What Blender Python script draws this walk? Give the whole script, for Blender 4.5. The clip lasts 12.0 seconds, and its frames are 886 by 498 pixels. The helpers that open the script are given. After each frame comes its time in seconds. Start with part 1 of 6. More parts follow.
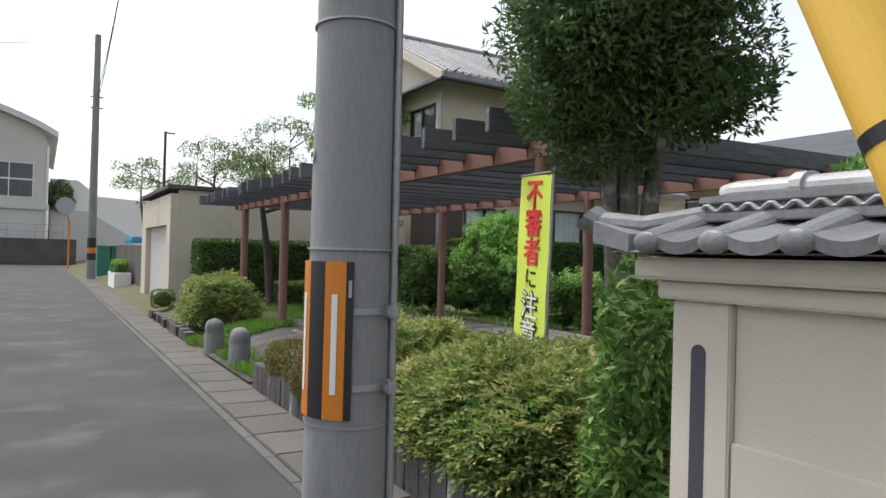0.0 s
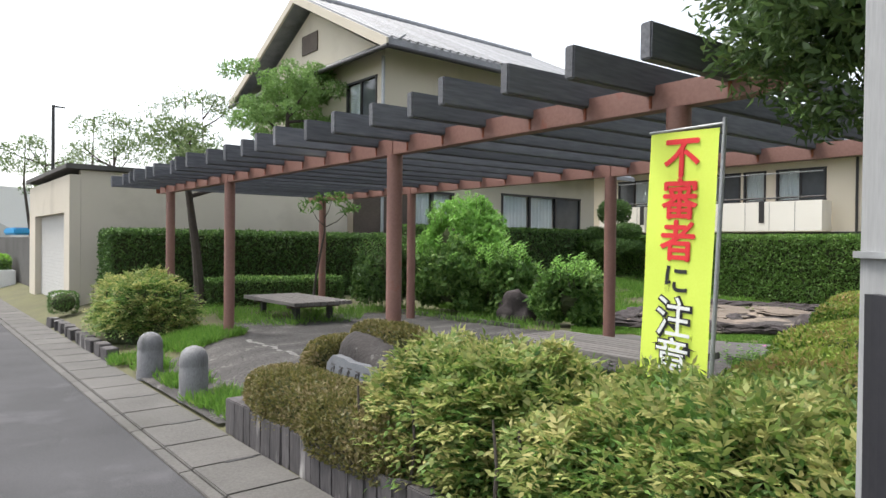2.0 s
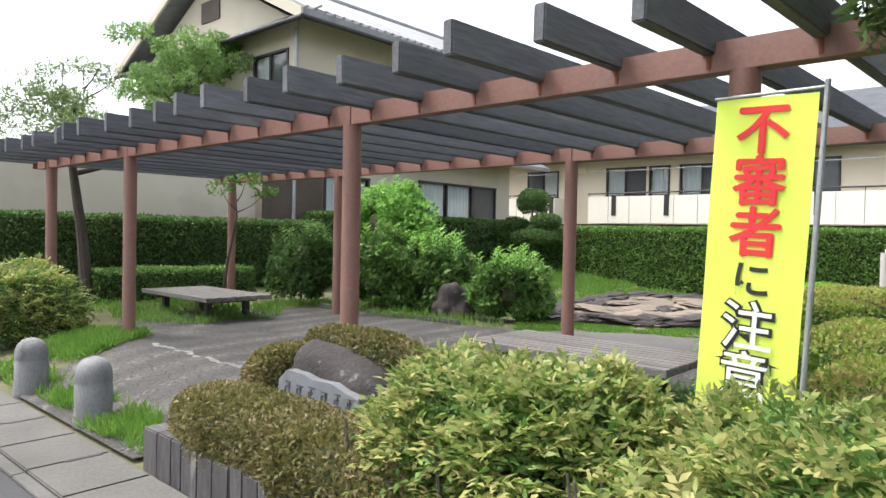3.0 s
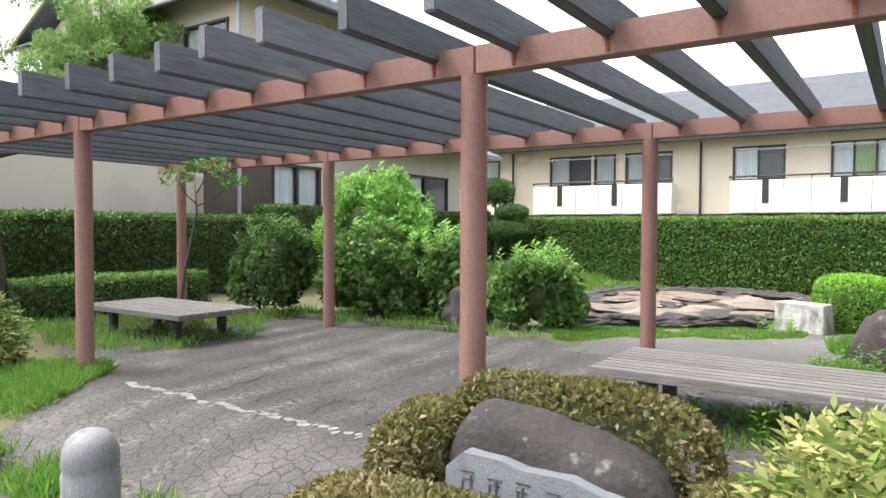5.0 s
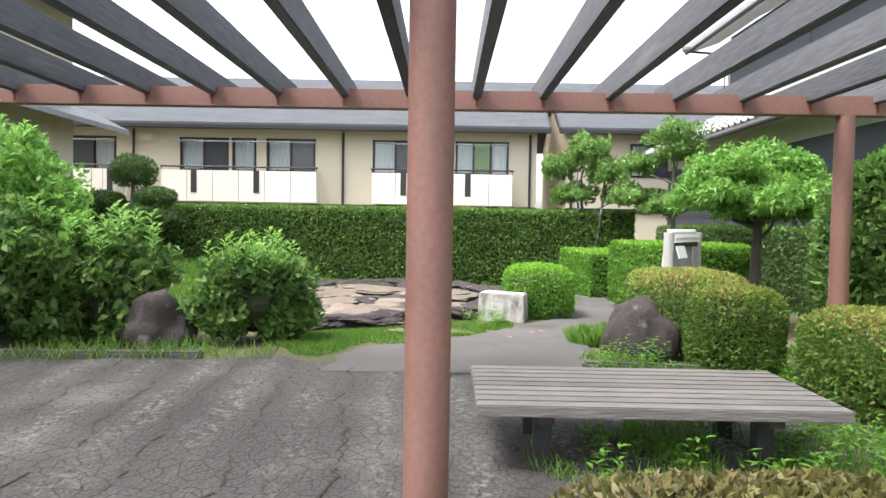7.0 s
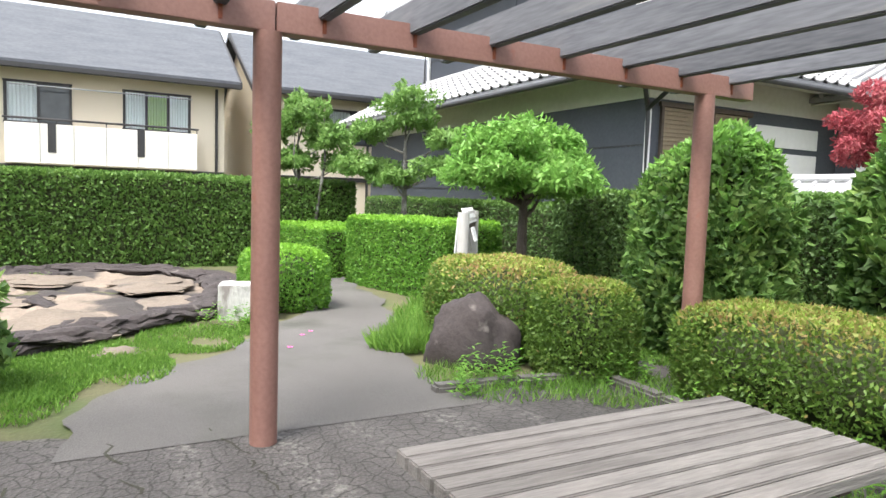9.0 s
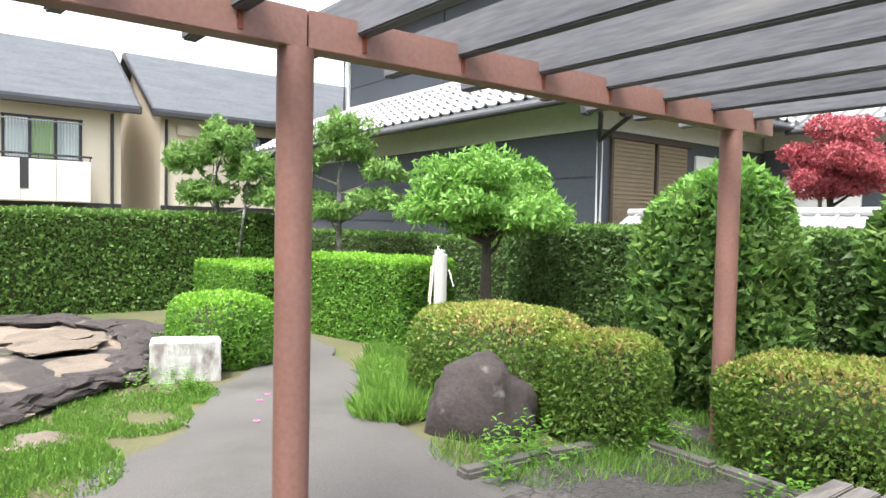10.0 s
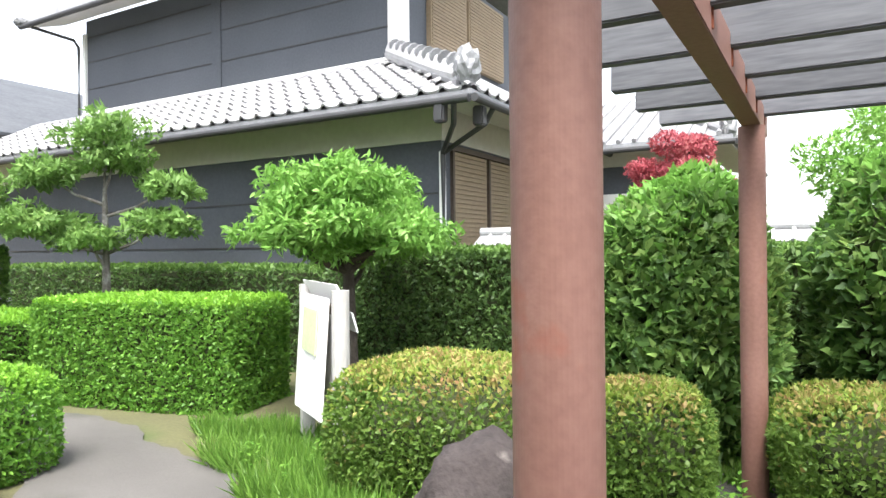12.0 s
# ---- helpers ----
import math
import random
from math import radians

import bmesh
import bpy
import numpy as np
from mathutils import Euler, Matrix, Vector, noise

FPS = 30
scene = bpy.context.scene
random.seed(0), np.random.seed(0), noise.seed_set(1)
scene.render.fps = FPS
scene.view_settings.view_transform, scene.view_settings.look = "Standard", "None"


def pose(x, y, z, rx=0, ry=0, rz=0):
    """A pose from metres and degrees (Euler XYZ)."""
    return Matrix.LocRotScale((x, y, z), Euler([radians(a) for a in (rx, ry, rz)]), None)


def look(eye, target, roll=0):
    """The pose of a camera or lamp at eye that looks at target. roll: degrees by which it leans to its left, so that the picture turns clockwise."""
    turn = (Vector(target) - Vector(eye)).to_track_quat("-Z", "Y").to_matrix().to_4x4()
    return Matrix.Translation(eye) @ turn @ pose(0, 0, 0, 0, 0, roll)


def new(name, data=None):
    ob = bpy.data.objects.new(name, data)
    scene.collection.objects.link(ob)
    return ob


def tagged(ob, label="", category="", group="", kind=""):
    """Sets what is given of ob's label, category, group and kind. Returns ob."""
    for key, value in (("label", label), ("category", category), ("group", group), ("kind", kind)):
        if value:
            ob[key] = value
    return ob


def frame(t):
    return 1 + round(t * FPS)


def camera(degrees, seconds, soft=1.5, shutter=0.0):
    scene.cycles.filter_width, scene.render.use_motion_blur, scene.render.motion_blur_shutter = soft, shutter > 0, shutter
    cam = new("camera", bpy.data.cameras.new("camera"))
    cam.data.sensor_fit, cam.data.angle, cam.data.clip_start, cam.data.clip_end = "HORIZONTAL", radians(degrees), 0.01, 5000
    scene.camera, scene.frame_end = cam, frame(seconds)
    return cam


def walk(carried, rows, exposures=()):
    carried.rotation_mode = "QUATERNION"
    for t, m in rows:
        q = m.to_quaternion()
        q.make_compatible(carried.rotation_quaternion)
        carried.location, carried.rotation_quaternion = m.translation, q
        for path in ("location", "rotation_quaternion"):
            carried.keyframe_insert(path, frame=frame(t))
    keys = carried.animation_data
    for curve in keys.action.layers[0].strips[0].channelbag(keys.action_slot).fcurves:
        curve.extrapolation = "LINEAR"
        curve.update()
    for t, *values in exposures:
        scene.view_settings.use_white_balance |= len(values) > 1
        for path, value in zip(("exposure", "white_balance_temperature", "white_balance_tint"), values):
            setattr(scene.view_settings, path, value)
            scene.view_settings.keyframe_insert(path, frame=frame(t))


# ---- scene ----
cam = camera(67.1, 12.0)
METRES, EYE, TILT, LEAN, TURN = 12.8, 1.52, 0.0, 0.0, -30.8
ROWS = [
    (0, 0.00297, -0.00021, -0.0003, -0.225, 0.558, -1.518),
    (0.5, -0.01853, 0.03944, -0.00017, 0.118, 0.778, -0.784),
    (1, -0.04269, 0.07223, 0.00055, -1.757, -0.004, -1.07),
    (1.5, -0.06103, 0.10959, 0.00075, -3.77, -0.239, -0.547),
    (2, -0.08276, 0.14333, 0.00144, -8.393, -0.475, -0.589),
    (2.5, -0.10006, 0.1838, 0.00043, -13.811, -0.853, -1.131),
    (4.5, -0.16291, 0.33392, 0.00098, -22.832, -1.921, -0.292),
    (5, -0.18064, 0.3753, 0.00052, -25.492, -1.757, -0.275),
    (5.5, -0.18846, 0.41617, -0.00061, -29.824, -1.87, -0.104),
    (6, -0.19566, 0.45475, -0.00065, -43.3, -1.301, -0.722),
    (6.5, -0.18987, 0.50101, -0.00268, -48.785, -1.884, -0.551),
    (7, -0.18353, 0.5381, -0.00245, -58.654, -2.237, -0.955),
    (7.5, -0.17049, 0.57584, -0.00312, -66.874, -3.312, -1.931),
    (9.5, -0.0683, 0.70465, 0.01027, -92.434, -3.7, -1.598),
    (10, -0.03989, 0.7333, 0.01471, -96.336, -2.155, -1.161),
    (10.5, -0.00167, 0.75255, 0.01585, -101.441, -1.015, 0.622),
    (11, 0.03328, 0.77486, 0.01557, -106.847, -0.362, 1.084),
    (11.5, 0.07241, 0.78828, 0.01283, -112.437, -0.605, 1.449),
    (12, 0.10571, 0.80861, 0.0132, -119.279, 0.147, 0.567),
]
walk(cam, [(t, pose(0, 0, EYE, TILT, LEAN, TURN) @ pose(METRES * x, METRES * y, METRES * z, 90 + pitch, roll, yaw)) for t, x, y, z, yaw, pitch, roll in ROWS],
     [(0.0, 0.82), (2.5, 1.45), (5.0, 1.95), (7.0, 1.75), (9.5, 2.0), (12.0, 2.12)])

# ---- world and light: bright overcast ----
world = bpy.data.worlds.new("sky")
scene.world = world
world.use_nodes = True
wn, wl = world.node_tree.nodes, world.node_tree.links
sky = wn.new("ShaderNodeTexSky")
sky.sky_type, sky.sun_disc = "NISHITA", False
sky.sun_elevation, sky.sun_rotation = radians(63), radians(332)
sky.dust_density, sky.air_density = 3.0, 1.0
hsv = wn.new("ShaderNodeHueSaturation")
hsv.inputs["Saturation"].default_value = 0.34
wl.new(sky.outputs["Color"], hsv.inputs["Color"])
wl.new(hsv.outputs["Color"], wn["Background"].inputs["Color"])
wn["Background"].inputs["Strength"].default_value = 0.15
sun_data = bpy.data.lights.new("sun", "SUN")
sun_data.energy, sun_data.angle, sun_data.color = 1.6, radians(20), (1.0, 0.96, 0.9)
sun = new("sun", sun_data)
sun.matrix_world = look((-9, 17, 38), (0, 0, 0))

# ---- materials ----
def nodes_of(name):
    m = bpy.data.materials.new(name)
    m.use_nodes = True
    return m, m.node_tree.nodes, m.node_tree.links, m.node_tree.nodes["Principled BSDF"]


def ramp_noise(n, l, pos, scale, lo, hi, detail=4):
    t = n.new("ShaderNodeTexNoise")
    t.inputs["Scale"].default_value, t.inputs["Detail"].default_value = scale, detail
    l.new(pos, t.inputs["Vector"])
    r = n.new("ShaderNodeMapRange")
    r.inputs["From Min"].default_value, r.inputs["From Max"].default_value = lo, hi
    l.new(t.outputs["Fac"], r.inputs["Value"])
    return r.outputs["Result"], t.outputs["Fac"]


def mix(n, l, fac, a, b, kind="MIX"):
    m = n.new("ShaderNodeMix")
    m.data_type, m.blend_type = "RGBA", kind
    for sock, v in ((m.inputs[0], fac), (m.inputs[6], a), (m.inputs[7], b)):
        if isinstance(v, (int, float)):
            sock.default_value = v
        elif isinstance(v, tuple):
            sock.default_value = (*v, 1)
        else:
            l.new(v, sock)
    return m.outputs[2]


def surface(name, a, b, rough=0.8, coarse=1.2, fine=40, bump=0.2, metal=0.0, stain=None, stretch=(1, 1, 1), stain_scale=0.7, stain_at=(0.55, 0.75), per_object=0.0):
    """A two-scale surface: colours a and b in coarse patches and fine grain, with stains of their own colour."""
    m, n, l, p = nodes_of(name)
    geo = n.new("ShaderNodeNewGeometry")
    vm = n.new("ShaderNodeVectorMath")
    vm.operation = "MULTIPLY"
    vm.inputs[1].default_value = stretch
    l.new(geo.outputs["Position"], vm.inputs[0])
    f1, _ = ramp_noise(n, l, vm.outputs[0], coarse, 0.3, 0.7)
    f2, raw = ramp_noise(n, l, vm.outputs[0], fine, 0.3, 0.7, 2)
    half = n.new("ShaderNodeMath")
    half.operation = "MULTIPLY_ADD"
    half.inputs[1].default_value, half.inputs[2].default_value = 0.5, 0.0
    l.new(f2, half.inputs[0])
    add = n.new("ShaderNodeMath")
    add.operation = "MULTIPLY_ADD"
    add.inputs[1].default_value = 0.5
    l.new(f1, add.inputs[0]), l.new(half.outputs[0], add.inputs[2])
    col = mix(n, l, add.outputs[0], a, b)
    if stain:
        f3, _ = ramp_noise(n, l, vm.outputs[0], stain_scale, *stain_at, 6)
        col = mix(n, l, f3, col, stain)
    if per_object:
        info = n.new("ShaderNodeObjectInfo")
        mr = n.new("ShaderNodeMapRange")
        mr.inputs["To Min"].default_value, mr.inputs["To Max"].default_value = 1 - per_object, 1 + per_object
        l.new(info.outputs["Random"], mr.inputs["Value"])
        col = mix(n, l, 1.0, col, mr.outputs["Result"], "MULTIPLY")
    l.new(col, p.inputs["Base Color"])
    p.inputs["Roughness"].default_value, p.inputs["Metallic"].default_value = rough, metal
    bn = n.new("ShaderNodeBump")
    bn.inputs["Strength"].default_value, bn.inputs["Distance"].default_value = bump, 0.01
    l.new(raw, bn.inputs["Height"])
    l.new(bn.outputs["Normal"], p.inputs["Normal"])
    return m


def cracked(name, a, b, crack, cell, width, fine=120, keep=0.45):
    """Worn asphalt with a net of cracks in patches."""
    m = surface(name, a, b, 0.9, 0.8, fine, 0.35, stain=tuple(c * 1.35 for c in b), stain_scale=1.3)
    n, l = m.node_tree.nodes, m.node_tree.links
    p = n["Principled BSDF"]
    geo = n.new("ShaderNodeNewGeometry")
    nz = n.new("ShaderNodeTexNoise")
    nz.inputs["Scale"].default_value = 3.0
    l.new(geo.outputs["Position"], nz.inputs["Vector"])
    wob = n.new("ShaderNodeVectorMath")
    wob.operation = "MULTIPLY_ADD"
    wob.inputs[1].default_value = (0.25, 0.25, 0)
    l.new(nz.outputs["Color"], wob.inputs[0]), l.new(geo.outputs["Position"], wob.inputs[2])
    v = n.new("ShaderNodeTexVoronoi")
    v.feature, v.voronoi_dimensions = "DISTANCE_TO_EDGE", "2D"
    v.inputs["Scale"].default_value = 1 / cell
    l.new(wob.outputs[0], v.inputs["Vector"])
    r = n.new("ShaderNodeMapRange")
    r.inputs["From Min"].default_value, r.inputs["From Max"].default_value = width, 0.0
    l.new(v.outputs["Distance"], r.inputs["Value"])
    f, _ = ramp_noise(n, l, geo.outputs["Position"], 0.7, keep, keep + 0.15)
    mul = n.new("ShaderNodeMath")
    mul.operation = "MULTIPLY"
    l.new(r.outputs["Result"], mul.inputs[0]), l.new(f, mul.inputs[1])
    old = p.inputs["Base Color"].links[0].from_socket
    l.new(mix(n, l, mul.outputs[0], old, crack), p.inputs["Base Color"])
    return m


def drip_worn(m, pale, dark):
    """Rows of washed-out grit and furrows below the slats, half a metre apart, on a surface of pebbly grain."""
    n, l = m.node_tree.nodes, m.node_tree.links
    p = n["Principled BSDF"]
    geo = n.new("ShaderNodeNewGeometry")
    axes = n.new("ShaderNodeSeparateXYZ")
    l.new(geo.outputs["Position"], axes.inputs[0])
    nz = n.new("ShaderNodeTexNoise")
    nz.inputs["Scale"].default_value, nz.inputs["Detail"].default_value = 2.8, 8
    l.new(geo.outputs["Position"], nz.inputs["Vector"])

    def calc(op, a, b, c=None):
        q = n.new("ShaderNodeMath")
        q.operation = op
        for k, v in enumerate((a, b, c)):
            if v is None:
                continue
            if isinstance(v, (int, float)):
                q.inputs[k].default_value = v
            else:
                l.new(v, q.inputs[k])
        return q.outputs[0]

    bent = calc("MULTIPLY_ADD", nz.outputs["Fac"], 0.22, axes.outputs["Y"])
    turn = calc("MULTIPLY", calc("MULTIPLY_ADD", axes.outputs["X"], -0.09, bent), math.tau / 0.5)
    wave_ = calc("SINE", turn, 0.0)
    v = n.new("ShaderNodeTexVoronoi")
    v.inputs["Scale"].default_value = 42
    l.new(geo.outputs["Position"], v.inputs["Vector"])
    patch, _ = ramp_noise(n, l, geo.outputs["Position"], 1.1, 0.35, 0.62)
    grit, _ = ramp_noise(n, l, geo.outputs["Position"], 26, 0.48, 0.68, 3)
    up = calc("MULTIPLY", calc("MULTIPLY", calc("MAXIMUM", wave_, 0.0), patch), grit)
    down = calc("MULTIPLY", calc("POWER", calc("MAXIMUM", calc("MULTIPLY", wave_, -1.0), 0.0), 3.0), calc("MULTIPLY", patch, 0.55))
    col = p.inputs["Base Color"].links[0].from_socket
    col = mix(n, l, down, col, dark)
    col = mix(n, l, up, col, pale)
    l.new(col, p.inputs["Base Color"])
    bn = n.new("ShaderNodeBump")
    bn.inputs["Strength"].default_value, bn.inputs["Distance"].default_value = 0.7, 0.012
    l.new(calc("MULTIPLY_ADD", calc("MULTIPLY", wave_, patch), 0.16, calc("MULTIPLY", v.outputs["Distance"], 1.0)), bn.inputs["Height"])
    l.new(p.inputs["Normal"].links[0].from_socket, bn.inputs["Normal"])
    l.new(bn.outputs["Normal"], p.inputs["Normal"])
    return m


def foliage(name, a, b, c, lit=0.42, rough=0.5, share=0.18):
    """Leaves: three colours mixed leaf by leaf, partly see-through to light."""
    m, n, l, p = nodes_of(name)
    geo = n.new("ShaderNodeNewGeometry")
    f, _ = ramp_noise(n, l, geo.outputs["Position"], 2.2, 0.3, 0.7)
    col = mix(n, l, geo.outputs["Random Per Island"], a, b)
    ma = n.new("ShaderNodeMapRange")
    ma.inputs["From Min"].default_value, ma.inputs["From Max"].default_value = 1 - share * 1.6, 1.0
    wn_ = n.new("ShaderNodeTexWhiteNoise")
    wn_.noise_dimensions = "1D"
    l.new(geo.outputs["Random Per Island"], wn_.inputs["W"])
    av = n.new("ShaderNodeMath")
    av.operation = "MULTIPLY_ADD"
    av.inputs[1].default_value = 0.6
    sc = n.new("ShaderNodeMath")
    sc.operation = "MULTIPLY"
    sc.inputs[1].default_value = 0.4
    l.new(f, sc.inputs[0])
    l.new(wn_.outputs["Value"], av.inputs[0]), l.new(sc.outputs[0], av.inputs[2])
    l.new(av.outputs[0], ma.inputs["Value"])
    col = mix(n, l, ma.outputs["Result"], col, c)
    l.new(col, p.inputs["Base Color"])
    p.inputs["Roughness"].default_value = rough
    p.inputs["Specular IOR Level"].default_value = 0.35
    tr = n.new("ShaderNodeBsdfTranslucent")
    l.new(col, tr.inputs["Color"])
    ms = n.new("ShaderNodeMixShader")
    ms.inputs[0].default_value = lit
    l.new(p.outputs[0], ms.inputs[1]), l.new(tr.outputs[0], ms.inputs[2])
    l.new(ms.outputs[0], n["Material Output"].inputs["Surface"])
    return m


def glass(name, tint):
    m, n, l, p = nodes_of(name)
    p.inputs["Base Color"].default_value = (*tint, 1)
    p.inputs["Roughness"].default_value = 0.03
    p.inputs["Transmission Weight"].default_value = 1.0
    return m


M_ROAD = cracked("asphalt", (0.018, 0.018, 0.019), (0.072, 0.071, 0.075), (0.02, 0.02, 0.02), 1.6, 0.006, 85, 0.6)
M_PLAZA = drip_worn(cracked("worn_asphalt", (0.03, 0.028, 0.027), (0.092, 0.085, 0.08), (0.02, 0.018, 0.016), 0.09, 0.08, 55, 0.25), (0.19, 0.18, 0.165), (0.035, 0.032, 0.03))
M_PATH = surface("path_asphalt", (0.07, 0.066, 0.062), (0.13, 0.122, 0.116), 0.9, 0.9, 110, 0.4, stain=(0.065, 0.065, 0.055), stain_scale=1.1)
M_EARTH = surface("earth", (0.07, 0.065, 0.035), (0.12, 0.12, 0.05), 0.95, 1.5, 30, 0.6, stain=(0.05, 0.08, 0.02))
M_CONC = surface("concrete", (0.062, 0.059, 0.054), (0.125, 0.118, 0.11), 0.85, 1.5, 60, 0.35, stain=(0.06, 0.058, 0.048), per_object=0.12)
M_POLE = surface("pole_concrete", (0.2, 0.205, 0.21), (0.28, 0.285, 0.285), 0.75, 3, 90, 0.15, stain=(0.15, 0.152, 0.155), stretch=(1, 1, 0.25), stain_scale=3)
M_KERBSTONE = surface("dark_stone", (0.04, 0.037, 0.038), (0.095, 0.086, 0.086), 0.8, 5, 40, 0.6, stain=(0.42, 0.4, 0.38), stretch=(1, 1, 0.25), stain_scale=7, stain_at=(0.6, 0.75), per_object=0.2)
M_PLASTER = surface("beige_plaster", (0.52, 0.47, 0.385), (0.6, 0.545, 0.45), 0.9, 0.8, 90, 0.12, stain=(0.42, 0.375, 0.3), stain_scale=0.9, stain_at=(0.58, 0.85))
M_CREAM = surface("cream_plaster", (0.66, 0.585, 0.46), (0.72, 0.645, 0.52), 0.9, 0.5, 60, 0.08)
M_WHITE = surface("white_panel", (0.78, 0.74, 0.66), (0.84, 0.81, 0.74), 0.6, 0.7, 50, 0.05)
M_GARDENWALL = surface("garden_wall_plaster", (0.6, 0.55, 0.465), (0.66, 0.61, 0.52), 0.9, 1.5, 120, 0.15, stain=(0.48, 0.45, 0.38), stain_scale=2, stain_at=(0.6, 0.85))
M_RUST = surface("red_brown_paint", (0.2, 0.098, 0.078), (0.27, 0.145, 0.118), 0.55, 2.5, 45, 0.12, stain=(0.27, 0.075, 0.04), stain_scale=5, stain_at=(0.66, 0.78))
M_SLAT = surface("weathered_black_wood", (0.06, 0.063, 0.072), (0.15, 0.153, 0.165), 0.75, 1.2, 22, 0.12, stain=(0.22, 0.217, 0.21), stretch=(0.25, 2.5, 2.5), stain_scale=3, stain_at=(0.62, 0.8), per_object=0.25)
M_BENCH = surface("grey_wood", (0.11, 0.1, 0.094), (0.22, 0.205, 0.19), 0.85, 2, 40, 0.6, stain=(0.07, 0.062, 0.055), stretch=(2.5, 0.25, 2.5), stain_scale=4, per_object=0.15)
M_IRON = surface("dark_iron", (0.025, 0.025, 0.027), (0.045, 0.045, 0.047), 0.5, 4, 50, 0.1)
M_STEEL = surface("galvanised_steel", (0.3, 0.31, 0.32), (0.42, 0.43, 0.44), 0.5, 6, 60, 0.1, metal=0.6)
M_KAWARA = surface("grey_roof_tile", (0.15, 0.155, 0.165), (0.26, 0.265, 0.275), 0.42, 5, 45, 0.15, stain=(0.14, 0.14, 0.14), stain_scale=3, per_object=0.18)
M_KAWARA_PALE = surface("pale_roof_tile", (0.29, 0.29, 0.3), (0.43, 0.43, 0.44), 0.4, 5, 45, 0.15, stain=(0.25, 0.25, 0.25), stain_scale=3, per_object=0.18)
M_SLATE = surface("slate_roof", (0.06, 0.066, 0.078), (0.105, 0.112, 0.125), 0.92, 1.0, 8, 0.3, stretch=(1, 1, 6))
M_BLUEGREY = surface("blue_grey_board", (0.055, 0.062, 0.075), (0.08, 0.088, 0.105), 0.75, 0.8, 25, 0.15)
M_BROWN = surface("brown_shutter", (0.2, 0.15, 0.095), (0.28, 0.215, 0.14), 0.6, 1.5, 20, 0.1)
M_DARKWOOD = surface("dark_timber", (0.055, 0.04, 0.03), (0.1, 0.075, 0.058), 0.7, 2, 25, 0.2)
M_BLACK = surface("black_trim", (0.02, 0.019, 0.02), (0.035, 0.033, 0.033), 0.5, 4, 50, 0.05)
M_CURTAIN = surface("curtain_cloth", (0.78, 0.81, 0.83), (0.9, 0.91, 0.92), 0.9, 1, 12, 0.3, stretch=(6, 6, 0.3))
M_GREENCURTAIN = surface("green_curtain", (0.25, 0.42, 0.1), (0.34, 0.52, 0.15), 0.9, 1, 12, 0.3, stretch=(6, 6, 0.3))
M_GLASS = glass("window_glass", (0.85, 0.9, 0.9))
M_DARKGLASS = surface("dark_pane", (0.05, 0.058, 0.065), (0.085, 0.095, 0.105), 0.08, 0.6, 3, 0.0)
M_ROCK = surface("brown_rock", (0.025, 0.02, 0.02), (0.06, 0.048, 0.046), 0.85, 3, 30, 0.8, stain=(0.22, 0.2, 0.18), stain_scale=5, stain_at=(0.62, 0.78))
M_PALEROCK = surface("pale_rock", (0.11, 0.088, 0.068), (0.21, 0.17, 0.133), 0.85, 2, 30, 0.6, stain=(0.08, 0.066, 0.058), stain_scale=3)
M_MARBLE = surface("white_stone", (0.34, 0.335, 0.32), (0.55, 0.54, 0.52), 0.75, 6, 50, 0.5, stain=(0.2, 0.18, 0.17), stretch=(1, 1, 0.4), stain_scale=6, stain_at=(0.52, 0.65))
M_GRANITE = surface("grey_granite", (0.12, 0.12, 0.122), (0.25, 0.25, 0.255), 0.8, 9, 120, 0.5, stain=(0.06, 0.065, 0.058), stretch=(1, 1, 0.3), stain_scale=6)
M_BARK = surface("grey_bark", (0.065, 0.058, 0.05), (0.16, 0.15, 0.135), 0.9, 7, 45, 0.9, stain=(0.3, 0.305, 0.285), stain_scale=9, stain_at=(0.5, 0.7))
M_DARKBARK = surface("dark_bark", (0.045, 0.035, 0.03), (0.09, 0.075, 0.062), 0.9, 7, 45, 0.9)
# solid plant cores: twigs and inner leaves, their shade put into the dark colour
M_TWIG_SHADE = surface("shaded_twigs", (0.03, 0.04, 0.015), (0.06, 0.075, 0.026), 0.95, 6, 40, 0.8)
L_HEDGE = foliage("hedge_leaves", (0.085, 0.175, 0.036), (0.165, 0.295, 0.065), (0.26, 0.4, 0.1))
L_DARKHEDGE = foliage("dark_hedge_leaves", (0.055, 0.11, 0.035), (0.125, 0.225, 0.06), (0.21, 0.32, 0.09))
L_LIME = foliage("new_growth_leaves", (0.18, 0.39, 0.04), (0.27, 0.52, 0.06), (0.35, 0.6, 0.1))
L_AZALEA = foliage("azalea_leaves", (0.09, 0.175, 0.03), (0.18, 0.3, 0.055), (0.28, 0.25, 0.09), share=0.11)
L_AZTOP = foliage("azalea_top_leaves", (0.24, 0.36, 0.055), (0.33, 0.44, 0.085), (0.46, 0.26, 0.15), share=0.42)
L_BROWNAZ = foliage("coppery_azalea_leaves", (0.09, 0.1, 0.03), (0.2, 0.18, 0.055), (0.42, 0.33, 0.2), share=0.3)
L_NANDINA = foliage("nandina_leaves", (0.1, 0.18, 0.04), (0.24, 0.33, 0.08), (0.58, 0.52, 0.22), share=0.42)
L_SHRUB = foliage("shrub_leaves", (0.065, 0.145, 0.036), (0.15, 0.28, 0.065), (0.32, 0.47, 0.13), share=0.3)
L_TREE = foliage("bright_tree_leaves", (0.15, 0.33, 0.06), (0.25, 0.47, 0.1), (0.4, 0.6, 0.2))
